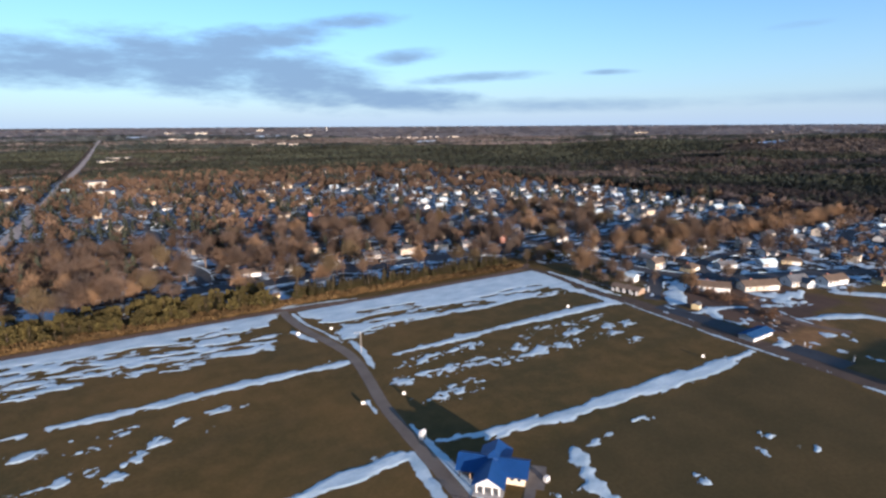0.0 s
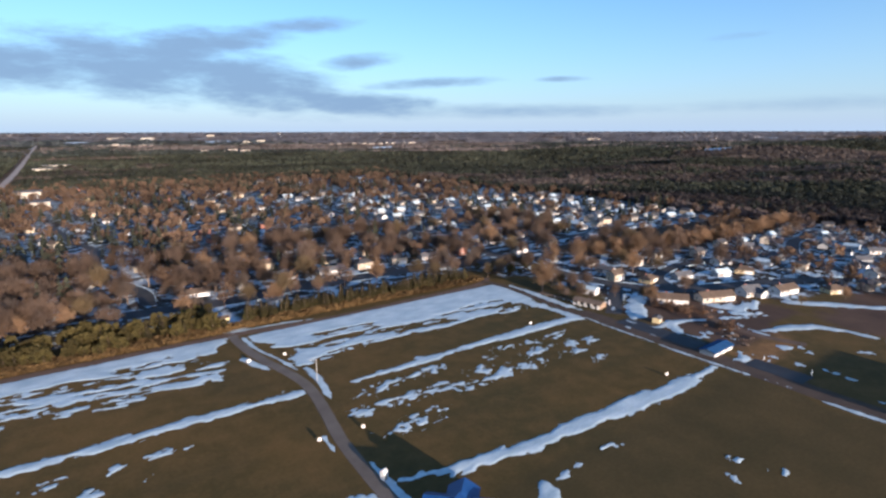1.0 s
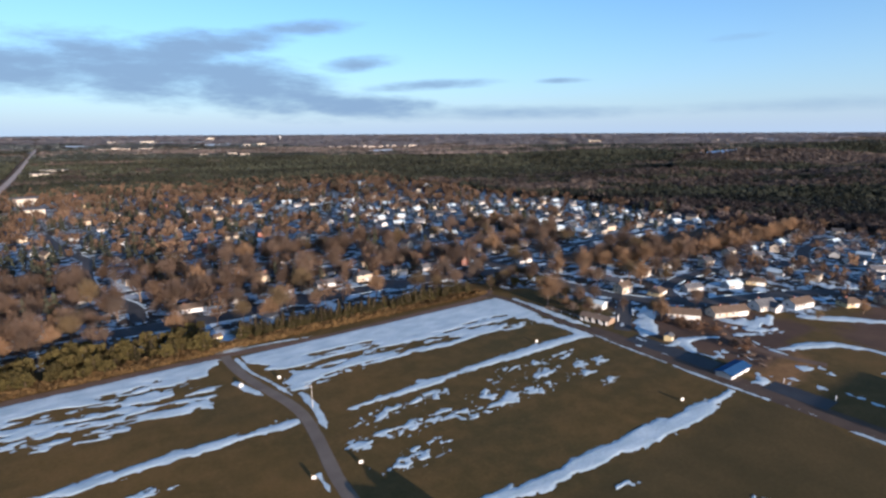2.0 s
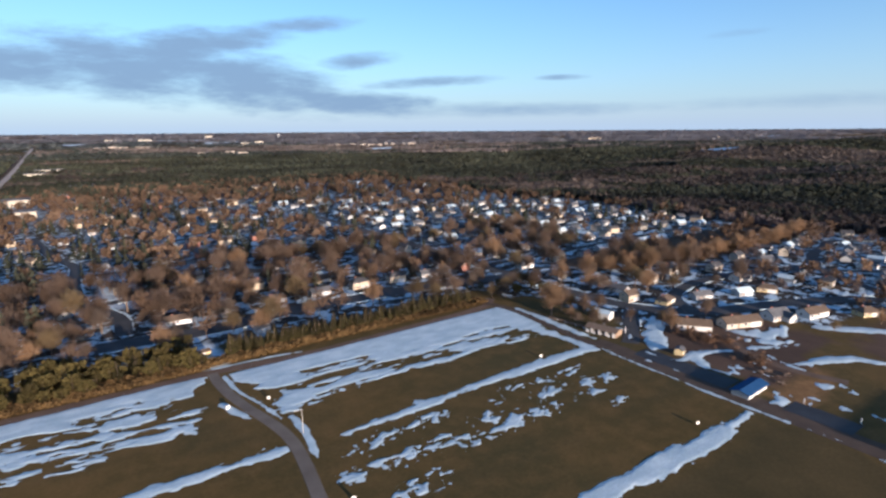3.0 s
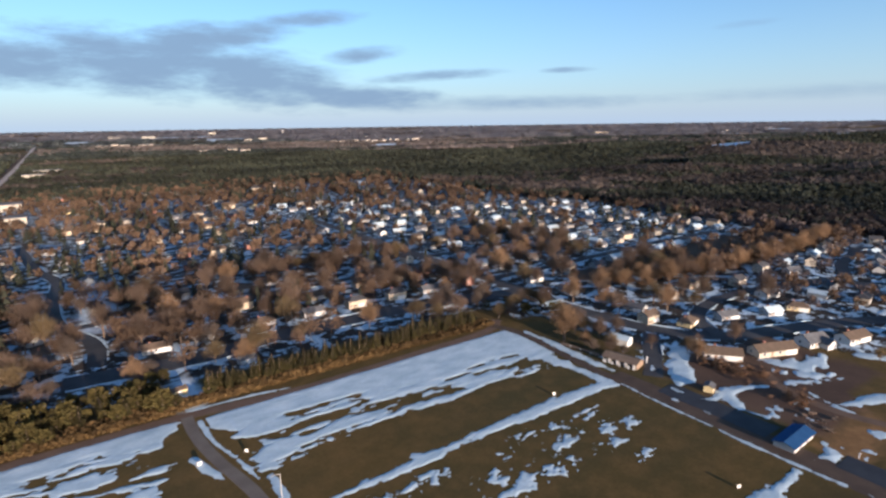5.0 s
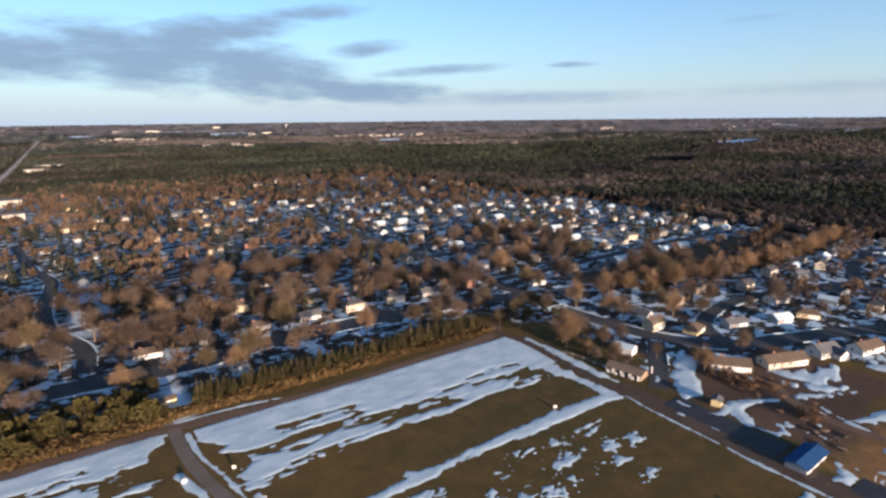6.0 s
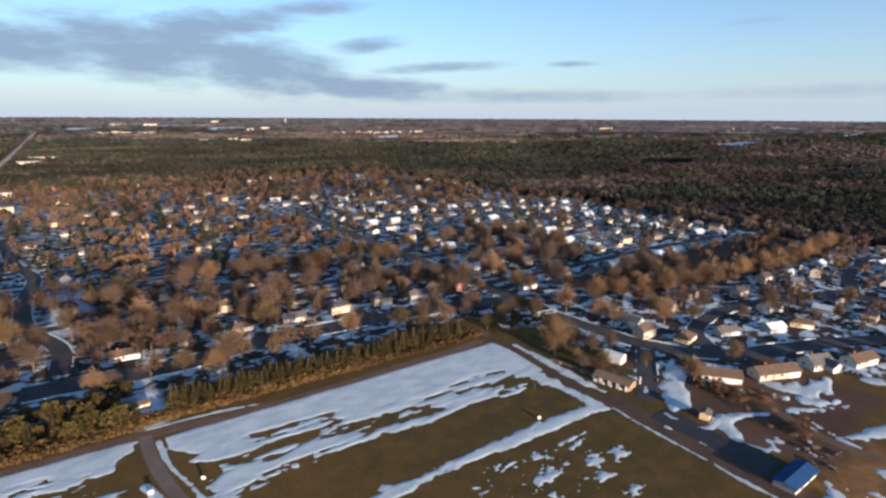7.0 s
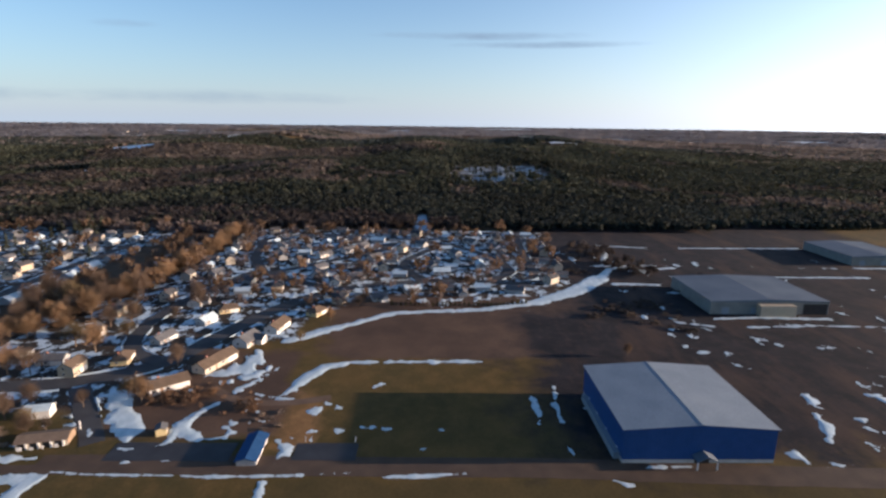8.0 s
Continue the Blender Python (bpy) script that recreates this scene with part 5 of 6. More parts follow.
# ---- trees ----
def bare_tree(h, r, seed, mat, twigs=1150):
    """A short trunk, limbs that rise and spread, and a haze of twigs round the outer part of every limb."""
    g = random.Random(seed)
    ob = empty("tree", "bare brown deciduous tree in a snowy yard", "tree", "bare trees of the town")
    bm = bmesh.new()
    tube(bm, (0, 0, -0.3), (0, 0, h * 0.34), 0.026 * h, 0.018 * h, 6)
    limbs = []
    for k in range(11):
        a = 6.283 * (k * 0.382 + g.random() * 0.1)
        start = Vector((0, 0, h * g.uniform(0.2, 0.34)))
        lean = (k / 10) ** 0.6
        end = Vector((math.cos(a) * r * 0.82 * lean, math.sin(a) * r * 0.82 * lean, h * (0.97 - 0.42 * lean * lean) * g.uniform(0.88, 1.0)))
        bend = start.lerp(end, 0.45) + Vector((math.cos(a), math.sin(a), 0)) * r * 0.1 * lean
        tube(bm, start, bend, 0.012 * h, 0.008 * h, 4)
        tube(bm, bend, end, 0.008 * h, 0.003 * h, 4)
        limbs.append((bend, end))
    part("trunk", bm, BARK, ob)
    verts, faces = [], []
    for k in range(twigs):
        bend, end = limbs[g.randrange(11)]
        f = g.uniform(-0.15, 1.05)
        d = Vector((g.gauss(0, 1), g.gauss(0, 1), g.gauss(0.2, 0.9)))
        c = bend.lerp(end, f) + d * r * 0.165
        way = ((end - bend).normalized() * 0.8 + d.normalized() + Vector((0, 0, 0.5))).normalized()
        side = way.cross(Vector((g.uniform(-1, 1), g.uniform(-1, 1), g.uniform(-1, 1)))).normalized()
        n, w = g.uniform(0.55, 1.2) * r / 4, g.uniform(0.025, 0.055) * r / 4
        i = len(verts)
        verts += [c - way * n * 0.5 - side * w, c - way * n * 0.5 + side * w, c + way * n * 0.8 + side * n * 0.11, c + way * n * 0.7 - side * n * 0.13]
        faces += [(i, i + 1, i + 2), (i, i + 1, i + 3)]
    crown = mesh_of("crown", np.array([tuple(v) for v in verts]), np.array(faces), mat)
    crown.parent = ob
    return ob


def pine(h, r, seed, tiers=9):
    g = random.Random(seed)
    ob = empty("pine_tree", "yellow-green pine in the row along the dirt lane", "pine tree", "pines along the lane")
    bm = bmesh.new()
    tube(bm, (0, 0, -0.2), (0, 0, h * 0.9), 0.02 * h, 0.006 * h, 6)
    part("trunk", bm, BARK, ob)
    verts, faces = [], []
    for t in range(tiers):
        f = t / (tiers - 1)
        z = h * (0.10 + 0.84 * f)
        reach = r * (1.06 - f) ** 0.8
        for k in range(9):
            a = 6.283 * (k + g.random()) / 9 + t
            n = reach * g.uniform(0.65, 1.15)
            w = n * g.uniform(0.26, 0.42) + 0.1
            d, s = Vector((math.cos(a), math.sin(a), 0)), Vector((-math.sin(a), math.cos(a), 0))
            c = Vector((0, 0, z + g.uniform(-0.03, 0.03) * h))
            i = len(verts)
            rise = g.uniform(-0.05, 0.22) * n
            verts += [c, c + d * n * 0.6 + s * w + Vector((0, 0, -0.1 * n)), c + d * n + Vector((0, 0, rise)), c + d * n * 0.6 - s * w + Vector((0, 0, -0.1 * n)), c + d * n * 0.55 + Vector((0, 0, 0.28 * n))]
            faces += [(i, i + 1, i + 4), (i + 1, i + 2, i + 4), (i + 2, i + 3, i + 4), (i + 3, i, i + 4)]
    crown = mesh_of("crown", np.array([tuple(v) for v in verts]), np.array(faces), NEEDLES)
    crown.parent = ob
    return ob


tree_kinds = [bare_tree(11, 4.6, 1, TWIGS), bare_tree(9.5, 4.2, 2, GREY_TWIGS), bare_tree(13, 5.4, 3, TWIGS), bare_tree(10, 5.0, 4, GOLD_TWIGS), bare_tree(10.5, 4.8, 5, OAK, 1300)]
def bushy_pine(h, r, seed):
    """A broad round-headed pine: clumps of needles on the outside of an uneven egg."""
    g = random.Random(seed)
    ob = empty("pine_tree", "broad bushy olive pine in the thicket by the lane", "pine tree", "pines along the lane")
    bm = bmesh.new()
    tube(bm, (0, 0, -0.2), (0, 0, h * 0.8), 0.025 * h, 0.008 * h, 6)
    part("trunk", bm, BARK, ob)
    verts, faces = [], []
    for k in range(520):
        d = Vector((g.gauss(0, 1), g.gauss(0, 1), g.gauss(0, 1))).normalized()
        s = g.uniform(0.5, 1.0) ** 0.5 * (0.8 + 0.45 * noise.noise(d * 2.1 + Vector((seed, 0, 0))))
        c = Vector((d.x * r * s, d.y * r * s, h * 0.54 + d.z * h * 0.47 * s))
        way = (d + Vector((0, 0, 0.5)) + Vector((g.uniform(-0.5, 0.5), g.uniform(-0.5, 0.5), g.uniform(-0.3, 0.5)))).normalized()
        side = way.cross(Vector((g.uniform(-1, 1), g.uniform(-1, 1), g.uniform(-1, 1)))).normalized()
        n, w = g.uniform(0.45, 0.9) * r / 3, g.uniform(0.2, 0.4) * r / 3
        i = len(verts)
        verts += [c - way * n * 0.5, c + side * w, c + way * n * 0.6, c - side * w]
        faces += [(i, i + 1, i + 2), (i, i + 2, i + 3)]
    crown = mesh_of("crown", np.array([tuple(v) for v in verts]), np.array(faces), NEEDLES)
    crown.parent = ob
    return ob


pine_kinds = [pine(6.2, 1.7, 11), pine(7.2, 1.8, 12), pine(5.2, 1.6, 13), bushy_pine(8.5, 3.4, 14), bushy_pine(7.2, 3.2, 15), bushy_pine(5.6, 2.6, 16)]
round_kinds = [bare_tree(12, 5.6, 21, OAK, 1900), bare_tree(11, 5.2, 22, OAK, 1800)]
tree_spots = []


def set_tree(kind, x, y, size=1.0):
    copy_thing(kind, pose(x, y, ground_at(x, y), 0, 0, rng.uniform(0, 360)) @ Matrix.Diagonal((size, size, size * rng.uniform(0.9, 1.1), 1)))
    tree_spots.append((x, y))


# bare tan trees that hang over the barn and its outbuilding
for kind, x, y, size in ((1, 13.6, -38.5, 0.6), (0, 17.6, -43.5, 0.62), (3, 20.5, -41.0, 0.66), (4, 15.5, -33.0, 0.6), (2, 33.5, -49.5, 0.5), (1, 19.5, -47.5, 0.5), (0, 26, -31, 0.8), (2, 33, -34, 0.7)):
    set_tree(tree_kinds[kind], x, y, size)


def free_spot(x, y, gap=7.0):
    return not near_street(x, y, 1.5) and all((x - a) ** 2 + (y - b) ** 2 > gap * gap for a, b in house_spots)


# the pine row along the lane
x = -6.0
while x > -112:
    for row_y in (10.5, 13.5):
        if rng.random() < 0.93:
            set_tree(pine_kinds[rng.randrange(3)], x + rng.uniform(-0.8, 0.8), row_y - 0.03 * x * 0.6 + rng.uniform(-0.9, 0.9), rng.uniform(0.85, 1.3))
    x -= rng.uniform(1.5, 2.2)
x = -122.0
while x > -235:
    for row_y in (10, 14, 18, 23, 28):
        if rng.random() < 0.85 and free_spot(x, row_y, 6):
            set_tree(pine_kinds[rng.choice((3, 3, 4, 4, 5, 1))], x + rng.uniform(-1.5, 1.5), row_y + rng.uniform(-2, 2), rng.uniform(0.65, 1.0))
    x -= rng.uniform(2.8, 4.2)

# clipped conifers behind the gardens along the snow bank
y = -138.0
while y > -206:
    set_tree(pine_kinds[rng.randrange(3)], 134 + rng.uniform(-0.5, 0.5) + max(0, -190 - y) * 0.3, y, rng.uniform(0.4, 0.6))
    y -= rng.uniform(1.8, 2.6)

# single bare trees nearest the camera's way
count = 0
while count < 260:
    x, y = rng.uniform(-235, 150), rng.uniform(-60, 150)
    if not (y > 30 or (x > 55 and y > -50)) or (x > 50 and y < 60 and rng.random() < 0.6) or not free_spot(x, y, 6.5) or any((x - a) ** 2 + (y - b) ** 2 < 22 for a, b in tree_spots):
        continue
    set_tree(tree_kinds[0 if rng.random() < 0.3 else rng.randrange(5)], x, y, rng.uniform(0.65, 1.4))
    count += 1
for x, y, k, s in ((52, 6, 4, 1.25), (35, 8, 2, 0.9), (28, -8, 3, 1.0), (26, -24, 3, 0.8), (74, 8, 4, 1.2), (12, 28, 1, 1.0), (74, -234, 2, 0.45), (36.5, -66, 4, 0.8), (40, -60, 3, 0.7), (88, -104, 3, 0.5), (112, -112, 4, 0.55), (130, -122, 1, 0.6), (62, -66, 2, 0.7), (13.5, -24, 4, 1.5), (22, -22, 2, 0.9), (-4, 22, 2, 0.9), (-14, 24, 3, 0.9)):
    set_tree(tree_kinds[k], x, y, s)
# dark pines and bare trees in the corner by the street
corner_rng = random.Random(8)
for _ in range(26):
    x, y = corner_rng.uniform(9, 40), corner_rng.uniform(3, 32)
    if free_spot(x, y, 6) and all((x - a) ** 2 + (y - b) ** 2 > 9 for a, b in tree_spots):
        set_tree((pine_kinds[4], pine_kinds[5], tree_kinds[1], tree_kinds[3])[corner_rng.randrange(4)], x, y, corner_rng.uniform(0.6, 0.95))
# the belt of round rust-brown crowns between the two housing areas
x = 90.0
while x < 303:
    for row_y in (-2.6, 2.6):
        tx, ty = x + rng.uniform(-2, 2), float(np.interp(x, *BELT)) + row_y + rng.uniform(-1.2, 1.2)
        if rng.random() < 0.94 and all((tx - a) ** 2 + (ty - b) ** 2 > 20 for a, b in house_spots):
            set_tree(round_kinds[rng.randrange(2)], tx, ty, rng.uniform(0.68, 0.98))
    x += rng.uniform(6.5, 8.5)
for kind in tree_kinds + pine_kinds + round_kinds:
    for o in (*kind.children_recursive, kind):
        bpy.data.objects.remove(o)


# ---- woods and farther trees, beyond counting ----
def scatter(n, seed, inside, x0, x1, y0, y1):
    r = np.random.RandomState(seed)
    p = np.stack([r.uniform(x0, x1, n), r.uniform(y0, y1, n)], 1)
    return p[inside(p[:, 0], p[:, 1])]


def far_trees(name, label, points, flakes, height, radius, mat, seed, conifer=False, trunk=True, slim=0.5, spread=1.0, smooth=False):
    """Every tree is a cloud of ragged flakes (or drooping tiers) of its own height and tint."""
    r = np.random.RandomState(seed)
    n = len(points)
    size = (r.uniform(0.85, 1.15, n) if smooth else r.uniform(0.7, 1.3, n)) * spread
    tint = np.clip(0.5 + (0.65 if smooth else 0.42) * value_noise(points[:, 0], points[:, 1], 130 if smooth else 60, 90 if smooth else 60, seed, 3) + r.uniform(-1, 1, n) * (0.08 if smooth else 0.25), 0, 1)
    d = r.normal(size=(n, flakes, 3))
    d /= np.linalg.norm(d, axis=2, keepdims=True)
    if conifer:
        f = (np.arange(flakes) + r.uniform(0, 1, (n, flakes))) / flakes
        reach = (1.05 - f) ** 0.8
        a = r.uniform(0, 6.283, (n, flakes))
        out = np.stack([np.cos(a), np.sin(a), 0 * a], 2)
        side = np.stack([-np.sin(a), np.cos(a), 0 * a], 2)
        c = np.stack([0 * a, 0 * a, height * (0.12 + 0.88 * f)], 2)
        wide = (radius * reach)[..., None]
        drop = np.array([0, 0, -0.22 * height / 2])
        corners = np.stack([c + np.array([0, 0, 0.10 * height]), c + (out * 1.0 + side * 0.75) * wide + drop * reach[..., None] * 0.5, c + (out * 1.0 - side * 0.75) * wide + drop * reach[..., None] * 0.5], 2)
    else:
        # flakes gather round a few lobes, so that each crown has its own outline
        lobes = r.normal(size=(n, 6, 3))
        lobes *= r.uniform(0.35, 0.75, (n, 6, 1)) / np.linalg.norm(lobes, axis=2, keepdims=True)
        near_lobe = np.take_along_axis(lobes, r.randint(0, 6, (n, flakes))[..., None].repeat(3, 2), 1)
        c = (near_lobe + d * r.uniform(0.1, 1.0, (n, flakes, 1)) ** 0.5 * 0.42) * np.array([radius, radius, height * 0.4]) + np.array([0, 0, height * 0.58])
        big = 0.95 * radius * (9.0 / flakes) ** 0.5
        flat_z = min(1.0, 0.5 * height / radius)
        way = d + np.array([0, 0, 0.5]) + r.normal(size=(n, flakes, 3)) * 0.45
        side = np.cross(way, r.normal(size=(n, flakes, 3)))
        way, side = way / np.linalg.norm(way, axis=2, keepdims=True), side / np.linalg.norm(side, axis=2, keepdims=True)
        if smooth:
            # sprays lie on the outside of the crown
            out = d * 0.75 + np.array([0, 0, 0.6]) + r.normal(size=(n, flakes, 3)) * 0.2
            out /= np.linalg.norm(out, axis=2, keepdims=True)
            way = np.cross(out, r.normal(size=(n, flakes, 3)))
            way /= np.linalg.norm(way, axis=2, keepdims=True)
            side = np.cross(out, way)
            c = d * np.array([radius, radius, height * 0.36]) * r.uniform(0.6, 0.95, (n, flakes, 1)) + np.array([0, 0, height * 0.6])
        way[..., 2] *= flat_z
        side[..., 2] *= flat_z
        n_long, n_wide = big * r.uniform(0.8, 1.5, (n, flakes, 1)), big * slim * r.uniform(0.6, 1.3, (n, flakes, 1))
        corners = np.stack([c - way * n_long * 0.7, c + way * n_long * 0.6 + side * n_wide, c + way * n_long * 0.5 - side * n_wide], 2)
    corners = corners * size[:, None, None, None]
    corners[..., 0] += points[:, 0][:, None, None]
    corners[..., 1] += points[:, 1][:, None, None]
    corners[..., 2] += land(points[:, 0], points[:, 1])[:, None, None]
    if trunk:
        base = np.array([[[0.16, 0, -0.3], [-0.12, 0.12, -0.3], [0, 0, height * 0.6]], [[-0.12, 0.12, -0.3], [-0.08, -0.14, -0.3], [0, 0, height * 0.6]], [[-0.08, -0.14, -0.3], [0.16, 0, -0.3], [0, 0, height * 0.6]]])
        stems = base[None] * size[:, None, None, None] + np.stack([points[:, 0], points[:, 1], land(points[:, 0], points[:, 1])], 1)[:, None, None]
        corners = np.concatenate([corners, stems], 1)
        flakes += 3
    verts = corners.reshape(-1, 3)
    ob = mesh_of(name, verts, np.arange(len(verts)).reshape(-1, 3), mat, np.repeat(tint, flakes * 3))
    return tagged(ob, label, "trees", kind="stuff")


def seen_side(x, y, near, far_off):
    """Within the stretch that the walk looks over, between two distances."""
    a = np.degrees(np.arctan2(x + 150, y + 180))
    d = np.hypot(x + 140, y + 170)
    return (a > -20) & (a < 142) & (d > near) & (d < far_off)


def clear_of_town(x, y, gap):
    ok = np.ones(len(x), bool)
    for hx, hy in house_spots:
        ok &= (x - hx) ** 2 + (y - hy) ** 2 > gap * gap
    for line, width in STREETS:
        for (ax, ay), (bx, by) in zip(line, line[1:]):
            dx, dy = bx - ax, by - ay
            t = np.clip(((x - ax) * dx + (y - ay) * dy) / (dx * dx + dy * dy), 0, 1)
            ok &= np.hypot(x - ax - t * dx, y - ay - t * dy) > width / 2 + 1.2
    return ok


def town_side(x, y):
    here = ((y > 30) & (x < 325) & (y < 700)) | ((x > 55) & (x < 325) & (y > -50)) | ((x > 130) & (x < 325) & (y > -245) & (y > -100 - (x - 90) * 1.5))
    return here & clear_of_town(x, y, 7.5)


def outside_near(x, y):
    return town_side(x, y) & ~((x > -235) & (x < 150) & (y < 150) & (y > -60)) & (value_noise(x, y, 45, 45, 31) > -0.35 - np.maximum(y - 330, 0) * 0.004) & ~((x > 60) & (x < 300) & (y > 35) & (y < 250) & (value_noise(x, y, 9, 9, 32) < 0.05)) & ~((x > 120) & (y < 15) & (value_noise(x, y, 9, 9, 33) < -0.15))


pts = scatter(700, 3, lambda x, y: town_side(x, y) & (x < 150) & ((x < 50) | (y > 60)) & (y < 150) & (y > -60), -235, 150, -60, 150)
far_trees("deciduous_trees", "bare brown trees crowding the yards near the fields", pts, 300, 10.5, 4.6, TWIGS_FAR, 4, slim=0.24, spread=1.0)
pts = scatter(5200, 5, outside_near, -420, 325, -248, 700)
far_trees("deciduous_trees", "many bare brown trees between the farther houses", pts, 64, 10.0, 4.5, TWIGS_FAR, 6, slim=0.4, spread=0.9)
pts = scatter(1000, 63, lambda x, y: town_side(x, y) & (x > 130) & (y < 15) & (value_noise(x, y, 16, 22, 64) > -0.15), 130, 325, -245, 15)
far_trees("deciduous_trees", "small mauve-brown bare trees between the eastern homes", pts, 44, 5.0, 2.9, MAUVE_TWIGS, 65, slim=0.3)
pts = scatter(5200, 15, lambda x, y: town_side(x, y) & (value_noise(x, y, 34, 34, 35) > 0.14) & (y > 60), -420, 325, -220, 700)
far_trees("conifer_trees", "dark green conifers standing among the houses", pts, 22, 11.0, 2.6, NEEDLES_FAR, 16, True)
pts = scatter(6500, 17, lambda x, y: y > 5.6 - 0.012 * x * (x > -120) , -240, 2, 5.6, 12.5)
far_trees("tall_grass", "tall tan grass in front of the pine row", pts, 9, 1.5, 0.8, TALL_GRASS, 18, trunk=False)
# belt of brown trees between the two housing areas
pts = scatter(700, 7, lambda x, y: (np.abs(y - np.interp(x, *BELT)) < 5.5) & clear_of_town(x, y, 5.0), 90, 303, -25, 15)
far_trees("tree_belt", "rust-brown undergrowth in the belt between housing areas", pts, 60, 3.2, 2.4, OAK, 8, slim=0.35)


def wood_side(x, y):
    return ((x > 328) & ((y > -260) | (x > 290 - (y + 260) * 0.2))) | (y > 640) | ((x > 300) & (y > 260)) | (x < -330)


def open_ground(x, y):
    thin = (x > 600) & (x < 800) & (y > -340) & (y < -180) & (value_noise(x, y, 8, 8, 44) < 0.35)
    fields = np.abs(y + 148.5) + 1000 * ((x < 326) | (x > 405)) < 6
    for x0, x1, y0, y1, snowy in FAR_FIELDS:
        fields = fields | ((x > x0) & (x < x1) & (y > y0) & (y < y1))
    return fields | thin | ((x > 1020) & (x < 1300) & (y > 425) & (y < 550) & (value_noise(x, y, 60, 40, 46) > -0.45)) | ((x > 1690) & (x < 2210) & (y > 440) & (y < 630) & (value_noise(x, y, 90, 60, 47) > -0.4)) | ((x > 635) & (x < 705) & (y > 320) & (y < 440)) | ((y > 200) & (np.abs(x - np.interp(y, [208, 489, 1115, 1800, 2400], [-232, -225, -209, -195, -184])) < 13)) | ((x > 205) & (x < 345) & (y < -395) & (y > -540))


def wood_mix(x, y):
    """How far conifers outweigh bare trees: long stands that lie across the hills, with mixed edges."""
    far = np.hypot(x + 140, y + 170)
    way = np.arctan2(x + 140, y + 170)
    u, v = np.log(far) * 800, way * 900
    stands = 1.0 * value_noise(u, v, 150, 470, 41, 3) + 0.4 * value_noise(x, y, 60, 60, 43, 3)
    east = smooth_step((np.degrees(way) - 45) / 25)
    lean = np.interp(far, [300, 520, 640, 900, 1080, 1500, 1800, 2600, 4600], [0.55, 0.45, 0.0, -0.1, 0.4, 0.25, -0.25, -0.4, -0.9]) * east
    lean = lean + np.interp(far, [300, 600, 800, 1500, 2100, 2700, 4600], [-0.2, -0.1, 0.05, 0.2, 0.05, -0.4, -1.1]) * (1 - east) * np.where(x < -40, 0.6, 1.0)
    return stands + lean


def woods(near, far_off, kind):
    def inside(x, y):
        spiky = value_noise(x, y, 9, 9, 45, 2) > 0.12
        green = wood_mix(x, y) + 0.22 * value_noise(x, y, 14, 14, 42, 2) > 0
        wanted = ~green if kind == "brown" else green & (spiky if kind == "spire" else ~spiky)
        return wood_side(x, y) & ~open_ground(x, y) & seen_side(x, y, near, far_off) & wanted
    return inside


def polar(n, seed, near, far_off, inside):
    """Points evenly spread over the stretch in view between two distances."""
    r = np.random.RandomState(seed)
    d = np.sqrt(r.uniform(near**2, far_off**2, n))
    a = np.radians(r.uniform(-18, 138, n))
    x, y = -140 + d * np.sin(a), -170 + d * np.cos(a)
    ok = inside(x, y)
    return np.stack([x, y], 1)[ok]


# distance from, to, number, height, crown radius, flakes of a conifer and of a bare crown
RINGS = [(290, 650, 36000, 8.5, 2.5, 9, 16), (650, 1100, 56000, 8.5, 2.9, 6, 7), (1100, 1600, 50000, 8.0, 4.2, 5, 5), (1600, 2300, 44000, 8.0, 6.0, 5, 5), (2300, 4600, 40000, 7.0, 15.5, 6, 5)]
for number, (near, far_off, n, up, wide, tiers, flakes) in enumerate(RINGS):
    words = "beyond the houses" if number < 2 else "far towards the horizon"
    # tree tones grow paler ring by ring, imitating haze with base colour
    green = (NEEDLES_DARK, NEEDLES_FAR, NEEDLES_FAR, HAZE_NEEDLES, PALE_HAZE_NEEDLES)[number]
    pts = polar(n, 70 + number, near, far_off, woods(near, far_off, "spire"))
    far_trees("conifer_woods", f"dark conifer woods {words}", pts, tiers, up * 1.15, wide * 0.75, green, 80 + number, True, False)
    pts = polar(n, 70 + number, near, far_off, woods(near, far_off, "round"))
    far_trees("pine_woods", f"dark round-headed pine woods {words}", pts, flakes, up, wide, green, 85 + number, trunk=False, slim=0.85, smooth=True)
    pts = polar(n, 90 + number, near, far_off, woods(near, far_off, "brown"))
    far_trees("bare_woods", f"brown leafless woods {words}", pts, flakes, up, wide, (WOOD_TWIGS, WOOD_MID, WOOD_MID, HAZE_TWIGS, PALE_HAZE_TWIGS)[number], 195 + number, trunk=False, slim=0.75, smooth=True)
# a fringe of paler bare trees before the dark woods
pts = scatter(900, 61, lambda x, y: (np.abs(x - np.interp(y, [0, 72, 161, 260], [318, 314, 332, 352])) < 9), 300, 360, -20, 262)
far_trees("wood_fringe", "mauve-brown bare trees at the edge of dark woods", pts, 44, 6.5, 3.4, MAUVE_TWIGS, 62, slim=0.35)


# ---- far landmarks ----
def far_block(x, y, w, d, h, wall, label):
    ob = empty("store", label, "building", "far commercial buildings", pose(x, y, ground_at(x, y)))
    part("wall", boxed(-w / 2, w / 2, -d / 2, d / 2, -3, h), wall, ob)
    part("roof", boxed(-w / 2 - 1, w / 2 + 1, -d / 2 - 1, d / 2 + 1, h, h + 0.8), ROOFS[1], ob)
    for k in range(4):
        part("entrance", boxed(-w * 0.4 + k * w * 0.25, -w * 0.4 + k * w * 0.25 + w * 0.06, -d / 2 - 0.3, -d / 2 + 0.2, 0, h * 0.5), DARK, ob)


